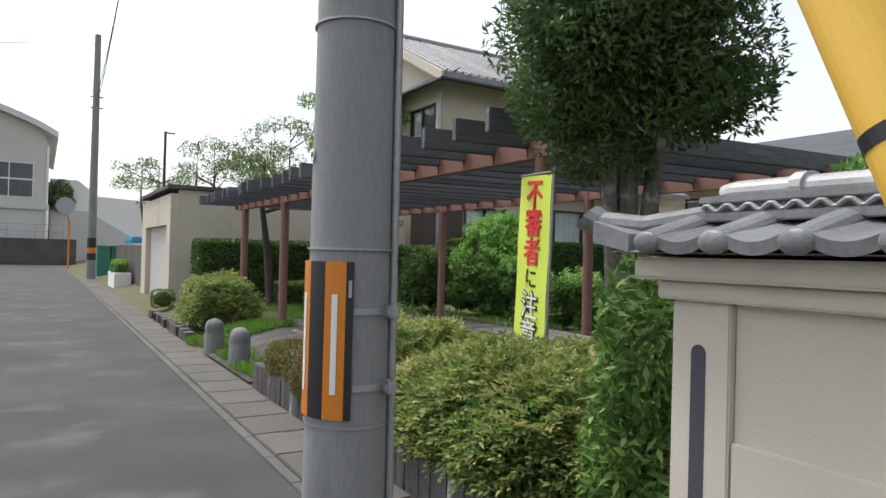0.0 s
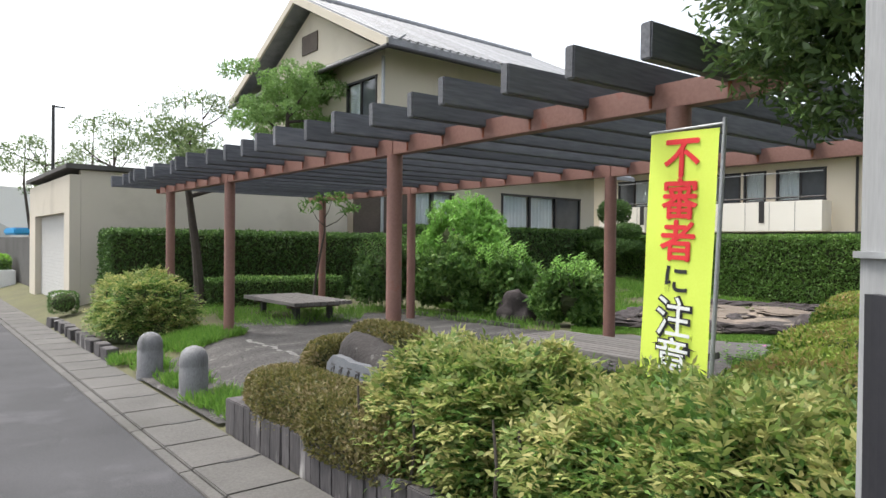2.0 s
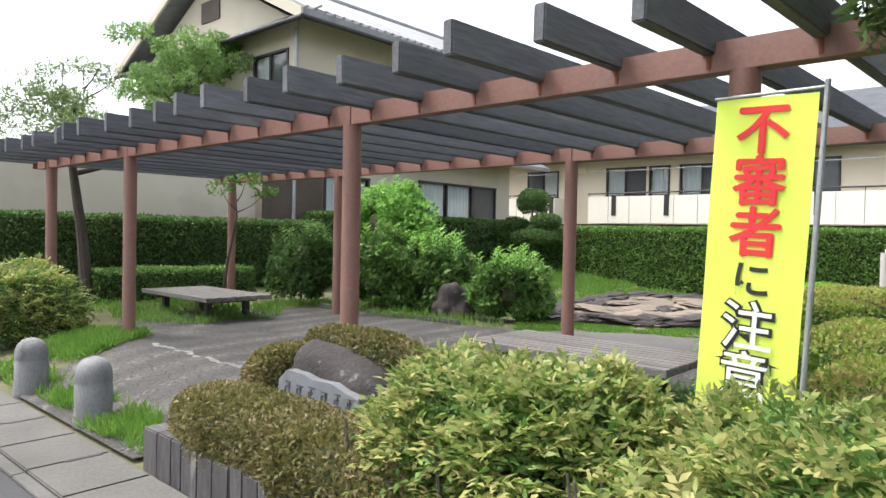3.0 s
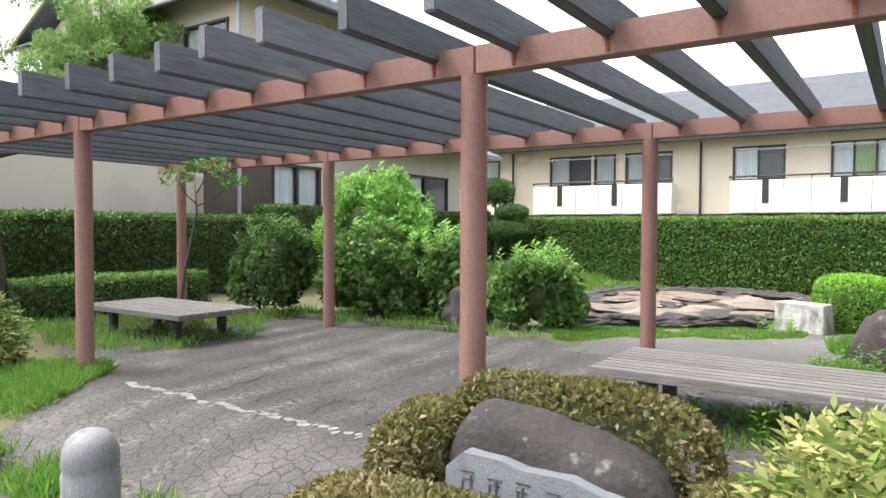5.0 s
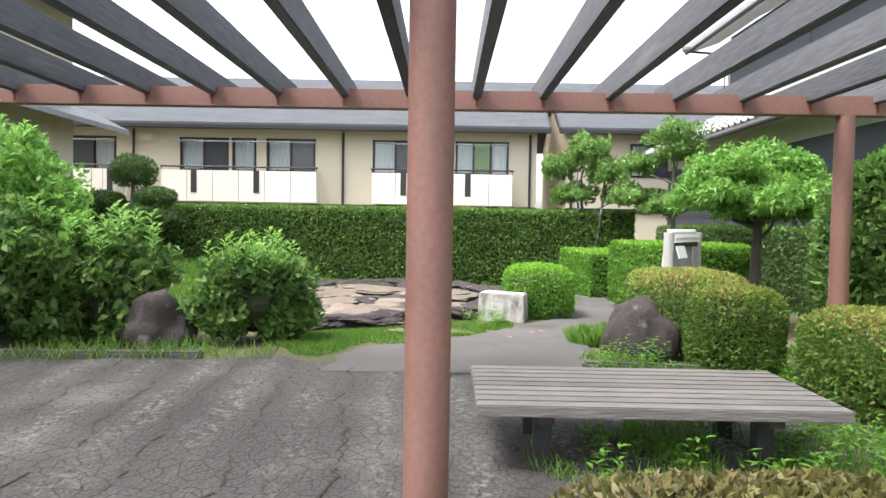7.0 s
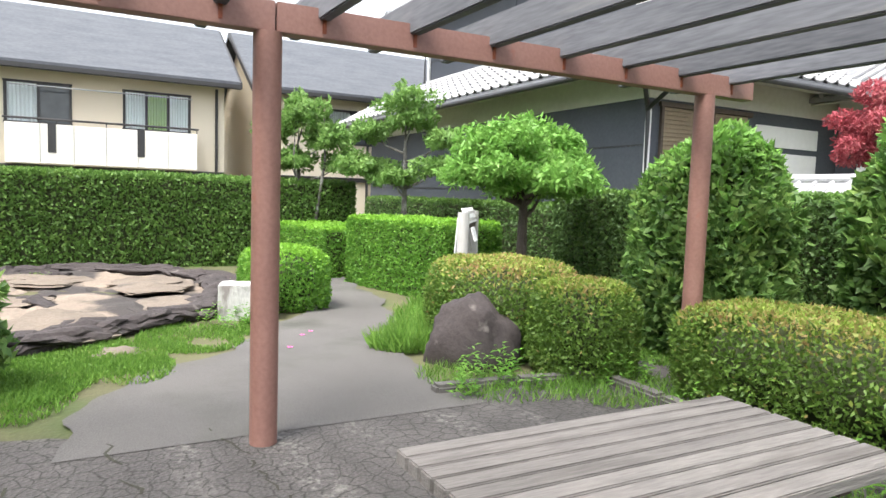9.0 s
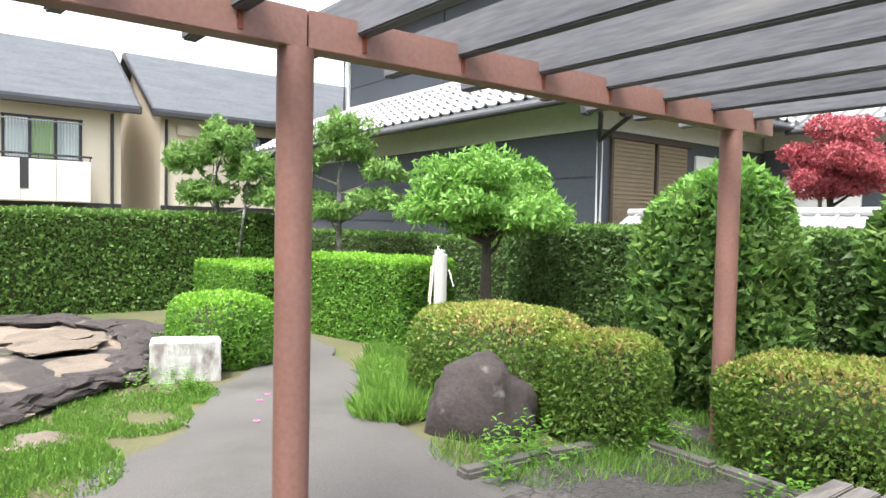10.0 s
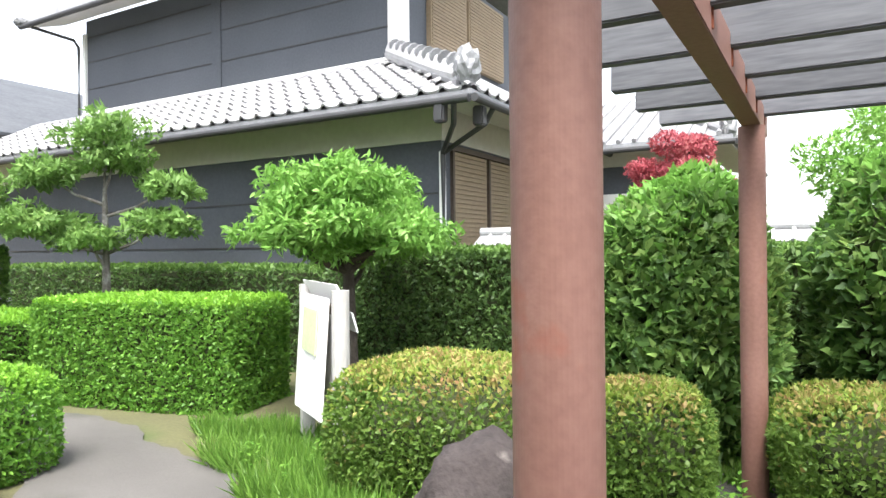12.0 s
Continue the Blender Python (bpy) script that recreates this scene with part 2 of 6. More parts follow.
L_DARKTREE = foliage("dark_tree_leaves", (0.06, 0.11, 0.04), (0.13, 0.21, 0.065), (0.24, 0.31, 0.1), rough=0.35)
L_PINE = foliage("podocarpus_leaves", (0.13, 0.25, 0.06), (0.22, 0.38, 0.1), (0.34, 0.5, 0.16))
L_MAPLE = foliage("red_maple_leaves", (0.33, 0.06, 0.08), (0.48, 0.12, 0.14), (0.58, 0.24, 0.22))
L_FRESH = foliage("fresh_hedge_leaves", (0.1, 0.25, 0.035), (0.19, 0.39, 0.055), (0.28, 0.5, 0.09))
L_PALE = foliage("pale_feathery_leaves", (0.16, 0.28, 0.08), (0.25, 0.4, 0.13), (0.34, 0.5, 0.2))
L_FAR = foliage("far_tree_leaves", (0.1, 0.16, 0.06), (0.2, 0.27, 0.11), (0.3, 0.36, 0.16))
L_GRASS = foliage("grass_blades", (0.09, 0.2, 0.03), (0.19, 0.35, 0.06), (0.32, 0.36, 0.13), share=0.14)
M_YELLOW = surface("yellow_plastic", (0.76, 0.45, 0.06), (0.8, 0.49, 0.08), 0.4, 3, 60, 0.03)
M_ORANGE = surface("orange_sheet", (0.6, 0.19, 0.015), (0.66, 0.22, 0.02), 0.4, 3, 60, 0.03)
M_RUBBER = surface("black_sheet", (0.012, 0.012, 0.016), (0.022, 0.022, 0.026), 0.45, 5, 60, 0.05)
M_REFLECT = surface("white_reflector", (0.72, 0.72, 0.7), (0.8, 0.8, 0.78), 0.4, 5, 60, 0.03)
M_BANNER = surface("yellow_green_cloth", (0.68, 0.82, 0.1), (0.72, 0.86, 0.13), 0.8, 2, 80, 0.05)
M_RED = surface("red_print", (0.72, 0.03, 0.035), (0.75, 0.04, 0.05), 0.8, 3, 60, 0.0)
M_PAPER = surface("white_paper", (0.78, 0.79, 0.78), (0.85, 0.85, 0.84), 0.7, 2, 60, 0.05)
M_GREYWOOD = surface("pale_post_wood", (0.36, 0.35, 0.34), (0.5, 0.49, 0.47), 0.8, 2, 30, 0.4, stretch=(2, 2, 0.3), stain=(0.25, 0.24, 0.23), stain_scale=3)
M_GREENMETAL = surface("green_metal", (0.03, 0.17, 0.13), (0.045, 0.22, 0.17), 0.5, 2, 30, 0.1)
M_GYM = surface("pale_render", (0.5, 0.49, 0.46), (0.6, 0.59, 0.56), 0.85, 0.3, 10, 0.1)
M_WHITEWALL = surface("white_render", (0.72, 0.72, 0.7), (0.8, 0.8, 0.78), 0.8, 0.3, 10, 0.05)
M_METALROOF = surface("silver_roof", (0.55, 0.56, 0.58), (0.68, 0.69, 0.7), 0.45, 0.4, 6, 0.1)
M_DARKSTONE = surface("mossy_stone_wall", (0.06, 0.055, 0.055), (0.13, 0.12, 0.115), 0.9, 0.8, 8, 0.6)
M_CAP = surface("blue_tarp", (0.03, 0.3, 0.6), (0.04, 0.36, 0.68), 0.5, 2, 20, 0.1)


# ---- mesh helpers ----
def box(bm, a, b, bevel=0.0):
    """A box between two corners."""
    a, b = Vector([min(p, q) for p, q in zip(a, b)]), Vector([max(p, q) for p, q in zip(a, b)])
    made = bmesh.ops.create_cube(bm, size=1, matrix=Matrix.LocRotScale((a + b) / 2, None, b - a))["verts"]
    if bevel:
        bmesh.ops.bevel(bm, geom=list({e for v in made for e in v.link_edges}), offset=bevel, segments=2, affect="EDGES")
    return bm


def rod(bm, p, q, r0, r1=None, sides=12, caps=True):
    """A straight tapered rod from p to q."""
    p, q = Vector(p), Vector(q)
    turn = (q - p).to_track_quat("Z", "Y").to_matrix().to_4x4()
    bmesh.ops.create_cone(bm, cap_ends=caps, segments=sides, radius1=r0, radius2=r0 if r1 is None else r1, depth=(q - p).length,
                          matrix=Matrix.Translation((p + q) / 2) @ turn)
    return bm


def limb(bm, pts, r0, r1, sides=9):
    """A tapered bent tube through pts."""
    rings = []
    pts = [Vector(p) for p in pts]
    for i, p in enumerate(pts):
        d = (pts[min(i + 1, len(pts) - 1)] - pts[max(i - 1, 0)]).normalized()
        m = d.to_track_quat("Z", "Y").to_matrix()
        r = r0 + (r1 - r0) * i / (len(pts) - 1)
        rings.append([bm.verts.new(p + m @ Vector((r * math.cos(k * math.tau / sides), r * math.sin(k * math.tau / sides), 0))) for k in range(sides)])
    for lo, hi in zip(rings, rings[1:]):
        for k in range(sides):
            bm.faces.new((lo[k], lo[(k + 1) % sides], hi[(k + 1) % sides], hi[k]))
    bm.faces.new(rings[-1])
    bm.faces.new(rings[0][::-1])
    return bm


def prism(bm, outline, push):
    """A flat outline given thickness by the vector push."""
    lo = [bm.verts.new(p) for p in outline]
    hi = [bm.verts.new(Vector(p) + Vector(push)) for p in outline]
    bm.faces.new(lo[::-1]), bm.faces.new(hi)
    for k in range(len(lo)):
        j = (k + 1) % len(lo)
        bm.faces.new((lo[k], lo[j], hi[j], hi[k]))
    bmesh.ops.recalc_face_normals(bm, faces=bm.faces)
    return bm


def blob(bm, centre, radii, bumps=0.15, scale=1.5, seed=0, detail=4):
    """A lumpy rounded body."""
    made = bmesh.ops.create_icosphere(bm, subdivisions=detail, radius=1)["verts"]
    for v in made:
        d = v.co.normalized()
        k = 1 + bumps * noise.fractal(d * scale + Vector((seed * 7.1, seed, 0)), 0.9, 2.0, 4)
        v.co = Vector(centre) + Vector([d[i] * radii[i] * k for i in range(3)])
    return bm


def part(name, bm, material, parent=None, label="", smooth=False):
    me = bpy.data.meshes.new(name)
    bm.to_mesh(me)
    bm.free()
    if smooth:
        me.polygons.foreach_set("use_smooth", [True] * len(me.polygons))
    me.materials.append(material)
    ob = new(name, me)
    ob.parent = parent
    return tagged(ob, label)


def thing(name, label, category, group="", kind="", at=(0, 0, 0)):
    ob = tagged(new(name), label, category, group, kind)
    ob.location = at
    ob.empty_display_size = 0.1
    return ob


def bmx(fn, *a, **k):
    return fn(bmesh.new(), *a, **k)


def structure(name, bm, material, label, category, smooth=False):
    return tagged(part(name, bm, material, None, "", smooth), label, category, "", "structure")


def shared(name, mesh, matrix, parent):
    """A piece that shares its mesh with its likes."""
    ob = new(name, mesh)
    ob.parent, ob.matrix_basis = parent, matrix
    return ob


def mesh_of(name, bm, material):
    me = bpy.data.meshes.new(name)
    bm.to_mesh(me)
    bm.free()
    me.materials.append(material)
    return me


rng = np.random.default_rng(7)


def unit(v):
    return v / np.maximum(np.linalg.norm(v, axis=1, keepdims=True), 1e-6)


def leaves(name, at, tip, up, length, width, material, parent=None, label="", fold=0.18):
    """Many small leaves: each a folded blade from at along tip."""
    n = len(at)
    tip = unit(tip)
    side = unit(np.cross(tip, up))
    nor = np.cross(side, tip)
    ln = (length * rng.uniform(0.65, 1.3, n))[:, None]
    wd = (width * rng.uniform(0.7, 1.25, n))[:, None]
    mid = at + tip * ln * 0.45
    co = np.stack([at, mid + side * wd * 0.5 + nor * wd * fold, at + tip * ln - nor * ln * 0.12, mid - side * wd * 0.5 + nor * wd * fold], 1).reshape(-1, 3)
    me = bpy.data.meshes.new(name)
    me.vertices.add(4 * n), me.loops.add(4 * n), me.polygons.add(n)
    me.vertices.foreach_set("co", co.astype(np.float32).ravel())
    me.loops.foreach_set("vertex_index", np.arange(4 * n, dtype=np.int32))
    me.polygons.foreach_set("loop_start", np.arange(0, 4 * n, 4, dtype=np.int32))
    me.polygons.foreach_set("loop_total", np.full(n, 4, dtype=np.int32))
    me.update(calc_edges=True)
    me.materials.append(material)
    ob = new(name, me)
    ob.parent = parent
    return tagged(ob, label, kind="stuff" if parent is None else "")


def lump(p, scale, seed=0.0):
    """Smooth pseudo-noise in about -1..1 for rows of points."""
    q = p * scale + seed
    return (np.sin(q[:, 0] * 2.1 + 1.3 * np.sin(q[:, 1] * 1.7)) + np.sin(q[:, 1] * 2.7 + 1.1 * np.sin(q[:, 2] * 1.9)) + np.sin(q[:, 2] * 2.3 + 1.7 * np.sin(q[:, 0] * 1.3))) / 3


def shell(centre, radii, n, power=2.0, floor=-1.0, bumps=0.06, scale=3.0, depth=0.08, seed=0.0):
    """Points and outward normals on a rounded body; a higher power makes it boxier. Points below floor (as a share of the height radius) are left out."""
    d = unit(rng.normal(size=(int(n * 1.5), 3)))
    k = (np.abs(d) ** power).sum(1) ** (-1 / power)
    s = d * k[:, None]
    s = s[s[:, 2] > floor][:n]
    r = np.array(radii)
    p = s * r
    nor = unit(np.sign(s) * np.abs(s) ** (power - 1) / r)
    g = 1 + bumps * lump(p, scale, seed) - depth * rng.random(len(p)) ** 2
    return np.array(centre) + p * g[:, None], nor


def leafy(name, p, nor, length, width, material, parent, droop=0.0, spread=0.8, label=""):
    tip = nor + spread * rng.normal(size=p.shape) + np.array([0, 0, 0.25 - droop])
    up = nor + 0.5 * rng.normal(size=p.shape)
    return leaves(name, p - unit(tip) * length * 0.4, tip, up, length, width, material, parent, label)


def smooth(a, b, v):
    u = np.clip((v - a) / (b - a), 0, 1)
    return u * u * (3 - 2 * u)


def gz(x, y):
    """Height of the ground."""
    x, y = np.asarray(x, float), np.asarray(y, float)
    z = 0.05 * smooth(1.95, 2.1, x) + 0.2 * smooth(2.1, 3.4, x) - 0.17 * smooth(8.0, 10.5, x)
    z = z + 0.55 * smooth(9.5, 15, x) * smooth(9.0, 14.5, y)
    return z + 0.08 * smooth(13, 17, y) * smooth(2, 4, x)


def sheet(name, xs, ys, lift, material, inside=None, label="", category="ground"):
    """A piece of ground that follows gz, lifted a little; inside(x, y) trims it."""
    bm = bmesh.new()
    vs = [[bm.verts.new((x, y, float(gz(x, y)) + lift)) for x in xs] for y in ys]
    for j in range(len(ys) - 1):
        for i in range(len(xs) - 1):
            if inside is None or inside((xs[i] + xs[i + 1]) / 2, (ys[j] + ys[j + 1]) / 2):
                bm.faces.new((vs[j][i], vs[j][i + 1], vs[j + 1][i + 1], vs[j + 1][i]))
    bmesh.ops.delete(bm, geom=[v for v in bm.verts if not v.link_faces], context="VERTS")
    return structure(name, bm, material, label, category, True)


# ---- ground, road, plaza, path ----
far = [-900, -300, -80, -30, -12]
sheet("ground", far + list(np.arange(-6, 32, 0.5)) + [40, 80, 300, 900], far + list(np.arange(-8, 30, 0.5)) + [40, 80, 300, 900], -0.012, M_EARTH, None, "bare earth and thin turf around the garden", "ground")
structure("road", bmx(box, (-5.2, -12, -0.2), (1.46, 62, 0.0)), M_ROAD, "worn grey asphalt lane with fine cracks", "road")
wave = lambda v: 0.12 * math.sin(v * 2.3) + 0.07 * math.sin(v * 5.1 + 1) + 0.035 * math.sin(v * 13 + 2)


def strip(name, steps, low, high, along, lift, material, label, cuts=40):
    """Paving between two wavering edges, following the ground."""
    bm = bmesh.new()
    prev = None
    for s in steps:
        row = []
        for k in range(cuts + 1):
            o = low(s) + (high(s) - low(s)) * k / cuts
            x, y = (s, o) if along == "x" else (o, s)
            row.append(bm.verts.new((x, y, float(gz(x, y)) + lift)))
        if prev:
            for k in range(cuts):
                bm.faces.new((prev[k], prev[k + 1], row[k + 1], row[k]))
        prev = row
    bmesh.ops.recalc_face_normals(bm, faces=bm.faces)
    return structure(name, bm, material, label, "pavement", True)


def plaza_low(y):
    return float(np.interp(y, [2.6, 7.32, 7.42, 10.1, 10.9, 13], [3.36, 3.36, 2.06, 2.06, 3.75, 4.0])) + (0.5 * wave(y * 2) if y > 10 else 0)


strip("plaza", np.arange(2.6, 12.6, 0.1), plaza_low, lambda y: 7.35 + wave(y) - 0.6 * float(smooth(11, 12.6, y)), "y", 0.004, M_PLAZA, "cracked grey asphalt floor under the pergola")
strip("garden_path", np.arange(6.95, 14.8, 0.08), lambda x: float(np.interp(x, [7, 8.84, 10.1, 11.8, 14.8], [5.8, 5.6, 4.85, 4.35, 3.9])) + 0.5 * wave(x * 1.5),
      lambda x: float(np.interp(x, [7, 8.6, 9.5, 10.7, 12.5, 14.8], [8.3, 7.6, 6.85, 6.15, 5.05, 4.5])) + 0.7 * wave(x * 1.2 + 2), "x", 0.008, M_PATH, "smooth grey asphalt garden path")

# ---- gutter and retaining stones ----
gutter = tagged(thing("gutter", "grey concrete gutter slabs along the lane", "gutter"), kind="structure")
slab = mesh_of("gutter_slab", bmx(box, (0.085, 0.005, -0.1), (0.58, 0.595, 0.025), 0.008), M_CONC)
kerb = mesh_of("edge_strip", bmx(box, (0, 0.003, -0.1), (0.08, 0.597, 0.012), 0.005), M_CONC)
slot = mesh_of("lifting_slot", bmx(box, (0.3, 0.57, 0.012), (0.52, 0.595, 0.029)), M_IRON)
for k in range(-6, 62):
    at = pose(1.465, 0.6 * k, 0)
    shared("gutter_slab", slab, at, gutter)
    shared("edge_strip", kerb, at, gutter)
    if k % 2 == 0:
        shared("lifting_slot", slot, at, gutter)
bed_wall = tagged(thing("bed_wall", "dark upright stones edging the planted bed", "retaining wall"), kind="structure")
r = random.Random(3)
stone_meshes = [mesh_of("edging_stone", bmx(box, (-0.075, 0.001, -0.1), (0.075, 0.124 + 0.02 * k, 0.285), 0.008), M_KERBSTONE) for k in range(4)]
y = 2.72
while y < 7.2:
    k = r.randrange(4)
    shared("edging_stone", stone_meshes[k], pose(2.13 + r.uniform(-0.006, 0.006), y, r.uniform(-0.008, 0.008), 0, r.uniform(-0.8, 0.8), 0), bed_wall)
    y += 0.125 + 0.02 * k
x = 2.22
while x < 3.3:
    k = r.randrange(4)
    shared("edging_stone", stone_meshes[k], pose(x, 7.3 + r.uniform(-0.01, 0.01), r.uniform(-0.02, 0.01), 0, 0, -90), bed_wall)
    x += 0.125 + 0.02 * k
structure("planting_soil", bmx(box, (2.2, 2.6, 0.0), (3.35, 7.24, 0.285)), M_EARTH, "dark soil of the raised roadside bed", "soil")

# ---- pergola ----
pergola = thing("pergola", "red-brown steel pergola with dark weathered timber slats", "pergola")
P_NEAR, P_FAR = 3.575, 6.83
for name_x, ys, top in ((P_NEAR, (4.29, 7.18, 11.13, 13.72), 2.345), (P_FAR, (4.02, 7.2, 11.32, 14.41), 2.378)):
    for y in ys:
        base = float(gz(name_x, y))
        bm = bmesh.new()
        rod(bm, (name_x, y, base - 0.05), (name_x, y, top), 0.072, None, 56)
        part("post", bm, M_RUST, pergola, smooth=False)
    cuts = [3.55] + [y - 0.03 for y in ys[1:]] + [14.95 if name_x == P_FAR else 14.15]
    for a, b in zip(cuts, cuts[1:]):
        part("beam", bmx(box, (name_x - 0.05, a + 0.004, top), (name_x + 0.05, b - 0.004, top + 0.15), 0.004), M_RUST, pergola)
clip_mesh = mesh_of("clip", bmx(box, (-0.056, -0.01, -0.11), (0.056, 0.01, 0.02), 0.002), surface("rust", (0.26, 0.07, 0.03), (0.18, 0.05, 0.025), 0.8, 8, 60, 0.3))
slat_mesh = mesh_of("slat", bmx(box, (-2.3, -0.034, -0.09), (2.3, 0.034, 0.09), 0.008), M_SLAT)
r = random.Random(5)
for k in range(-4, 18):
    ya, yb = 5.93 + 0.494 * k, 5.88 + 0.52 * k
    a, b = Vector((P_NEAR, ya, 2.525)), Vector((P_FAR, yb, 2.56))
    mid, d = (a + b) / 2, (b - a).normalized()
    m = Matrix.Translation(mid + d * (r.uniform(-0.06, 0.06) - 0.13)) @ d.to_track_quat("X", "Z").to_matrix().to_4x4() @ pose(0, 0, 0, r.uniform(-1.5, 1.5))
    shared("slat", slat_mesh, m, pergola)
    shared("clip", clip_mesh, pose(P_NEAR, ya, 2.47), pergola)
    shared("clip", clip_mesh, pose(P_FAR, yb, 2.51), pergola)


# ---- low plank tables ----
def plank_table(x0, y0, x1, y1, top, label):
    t = thing("plank_table", label, "table", "low tables under the pergola")
    base = float(gz((x0 + x1) / 2, (y0 + y1) / 2))
    n = 9
    w = (x1 - x0) / n
    plank = mesh_of("plank", bmx(box, (0.006, y0, -0.06), (w - 0.006, y1, 0), 0.006), M_BENCH)
    for k in range(n):
        shared("plank", plank, pose(x0 + k * w, 0, top), t)
    for yy in (y0 + 0.35, y1 - 0.35):
        part("bearer", bmx(box, (x0 + 0.06, yy - 0.04, top - 0.11), (x1 - 0.06, yy + 0.04, top - 0.062), 0.004), M_DARKWOOD, t)
        for xx in (x0 + 0.22, x1 - 0.22):
            part("leg", bmx(box, (xx - 0.04, yy - 0.045, base - 0.03), (xx + 0.04, yy + 0.045, top - 0.11), 0.006), M_IRON, t)
    return t


plank_table(4.73, 5.13, 5.66, 6.97, 0.605, "grey weathered plank platform on dark metal legs")
plank_table(4.72, 11.45, 5.75, 13.4, 0.6, "low weathered plank platform standing in long grass")


# ---- hedges and clipped shrubs ----
def box_hedge(name, centre, size, turn, top_leaf, side_leaf, n, leaf=0.06, label="", bumps=0.02, category="hedge", power=9):
    """A clipped hedge: a core of twigs coloured dark for inner shade, leaves on sides and top."""
    h = thing(name, label, category, at=(0, 0, 0))
    r3 = [s / 2 for s in size]
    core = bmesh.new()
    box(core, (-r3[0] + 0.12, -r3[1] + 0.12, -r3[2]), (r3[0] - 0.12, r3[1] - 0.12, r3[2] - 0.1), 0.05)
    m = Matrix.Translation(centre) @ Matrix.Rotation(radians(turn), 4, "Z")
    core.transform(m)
    part("inner_growth", core, M_TWIG_SHADE, h)
    area = [size[1] * size[2], size[0] * size[2], size[0] * size[1]]
    tot = 2 * area[0] + 2 * area[1] + area[2]
    rot = np.array(m.to_3x3())
    sides, sn = [], []
    for ax, sg in ((0, 1), (0, -1), (1, 1), (1, -1), (2, 1)):
        k = int(n * area[ax] / tot)
        p = rng.uniform(-1, 1, (k, 3)) * r3
        p[:, ax] = sg * r3[ax]
        nn = np.zeros((k, 3))
        nn[:, ax] = sg
        # rounded shoulders
        e = 0.12
        over = np.maximum(np.abs(p) - (np.array(r3) - e), 0) * np.array([1, 1, 1])
        over[:, 2] = np.where(p[:, 2] > 0, over[:, 2], 0)
        length = np.linalg.norm(over, axis=1, keepdims=True)
        fix = np.where(length > e, over * (e / np.maximum(length, 1e-6)), over)
        p = np.where(over > 0, np.sign(p) * (np.array(r3) - e + fix), p)
        nn = unit(nn + np.sign(p) * over / e * 0.8)
        p = p + nn * (bumps * (lump(p, 1.7, ax) + 0.7 * lump(p, 5, sg)) - 0.09 * rng.random(k) ** 2 + 0.03 * rng.random(k) ** 6)[:, None]
        sides.append(p), sn.append(nn)
    P, N = np.concatenate(sides), np.concatenate(sn)
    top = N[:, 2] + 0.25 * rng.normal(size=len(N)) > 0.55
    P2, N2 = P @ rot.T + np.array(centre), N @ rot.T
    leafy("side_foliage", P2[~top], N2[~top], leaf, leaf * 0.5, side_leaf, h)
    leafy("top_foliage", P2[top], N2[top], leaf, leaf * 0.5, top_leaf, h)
    return h


def mound(name, centre, radii, n, side_leaf, top_leaf, leaf=0.035, label="", power=4.0, category="shrub", bumps=0.045, turn=0):
    """A shrub clipped to a rounded cushion."""
    h = thing(name, label, category)
    cx, cy, cz = centre
    P, N = shell((0, 0, 0), radii, n, power, -0.95, bumps, 4.0, 0.12, cx)
    c, s = math.cos(radians(turn)), math.sin(radians(turn))
    rot = np.array([[c, -s, 0], [s, c, 0], [0, 0, 1]])
    P, N = P @ rot.T + np.array(centre), N @ rot.T
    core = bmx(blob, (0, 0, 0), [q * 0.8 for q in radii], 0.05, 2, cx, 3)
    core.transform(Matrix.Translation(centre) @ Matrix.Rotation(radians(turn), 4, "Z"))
    part("inner_growth", core, M_TWIG_SHADE, h)
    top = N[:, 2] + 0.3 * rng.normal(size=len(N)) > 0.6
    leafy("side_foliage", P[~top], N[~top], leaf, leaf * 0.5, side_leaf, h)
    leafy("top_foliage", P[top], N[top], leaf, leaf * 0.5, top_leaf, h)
    return h


box_hedge("hedge", (17.4, 10.6, 0.9), (1.1, 15.5, 1.84), 0, L_HEDGE, L_HEDGE, 80000, 0.085, "long clipped green hedge behind the rock bed")
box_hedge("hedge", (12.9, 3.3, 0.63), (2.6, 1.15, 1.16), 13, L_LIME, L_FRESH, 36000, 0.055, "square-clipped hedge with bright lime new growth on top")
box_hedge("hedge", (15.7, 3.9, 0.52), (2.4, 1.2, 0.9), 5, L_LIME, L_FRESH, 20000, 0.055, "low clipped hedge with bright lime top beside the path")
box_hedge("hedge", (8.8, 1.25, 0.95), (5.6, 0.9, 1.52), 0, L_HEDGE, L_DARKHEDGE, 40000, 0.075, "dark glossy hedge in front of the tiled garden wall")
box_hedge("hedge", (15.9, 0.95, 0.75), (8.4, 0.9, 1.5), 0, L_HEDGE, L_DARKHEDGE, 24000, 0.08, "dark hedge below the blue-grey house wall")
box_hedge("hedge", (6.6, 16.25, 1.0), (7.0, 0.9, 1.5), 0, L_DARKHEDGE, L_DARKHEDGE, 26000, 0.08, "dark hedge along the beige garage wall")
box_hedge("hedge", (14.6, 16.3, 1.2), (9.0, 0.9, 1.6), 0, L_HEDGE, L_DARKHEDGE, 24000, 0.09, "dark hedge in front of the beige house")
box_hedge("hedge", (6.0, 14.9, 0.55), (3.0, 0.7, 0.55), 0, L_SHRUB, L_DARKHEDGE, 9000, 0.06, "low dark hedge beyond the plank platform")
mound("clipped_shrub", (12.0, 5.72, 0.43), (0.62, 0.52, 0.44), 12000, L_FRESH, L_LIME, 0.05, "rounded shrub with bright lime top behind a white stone")
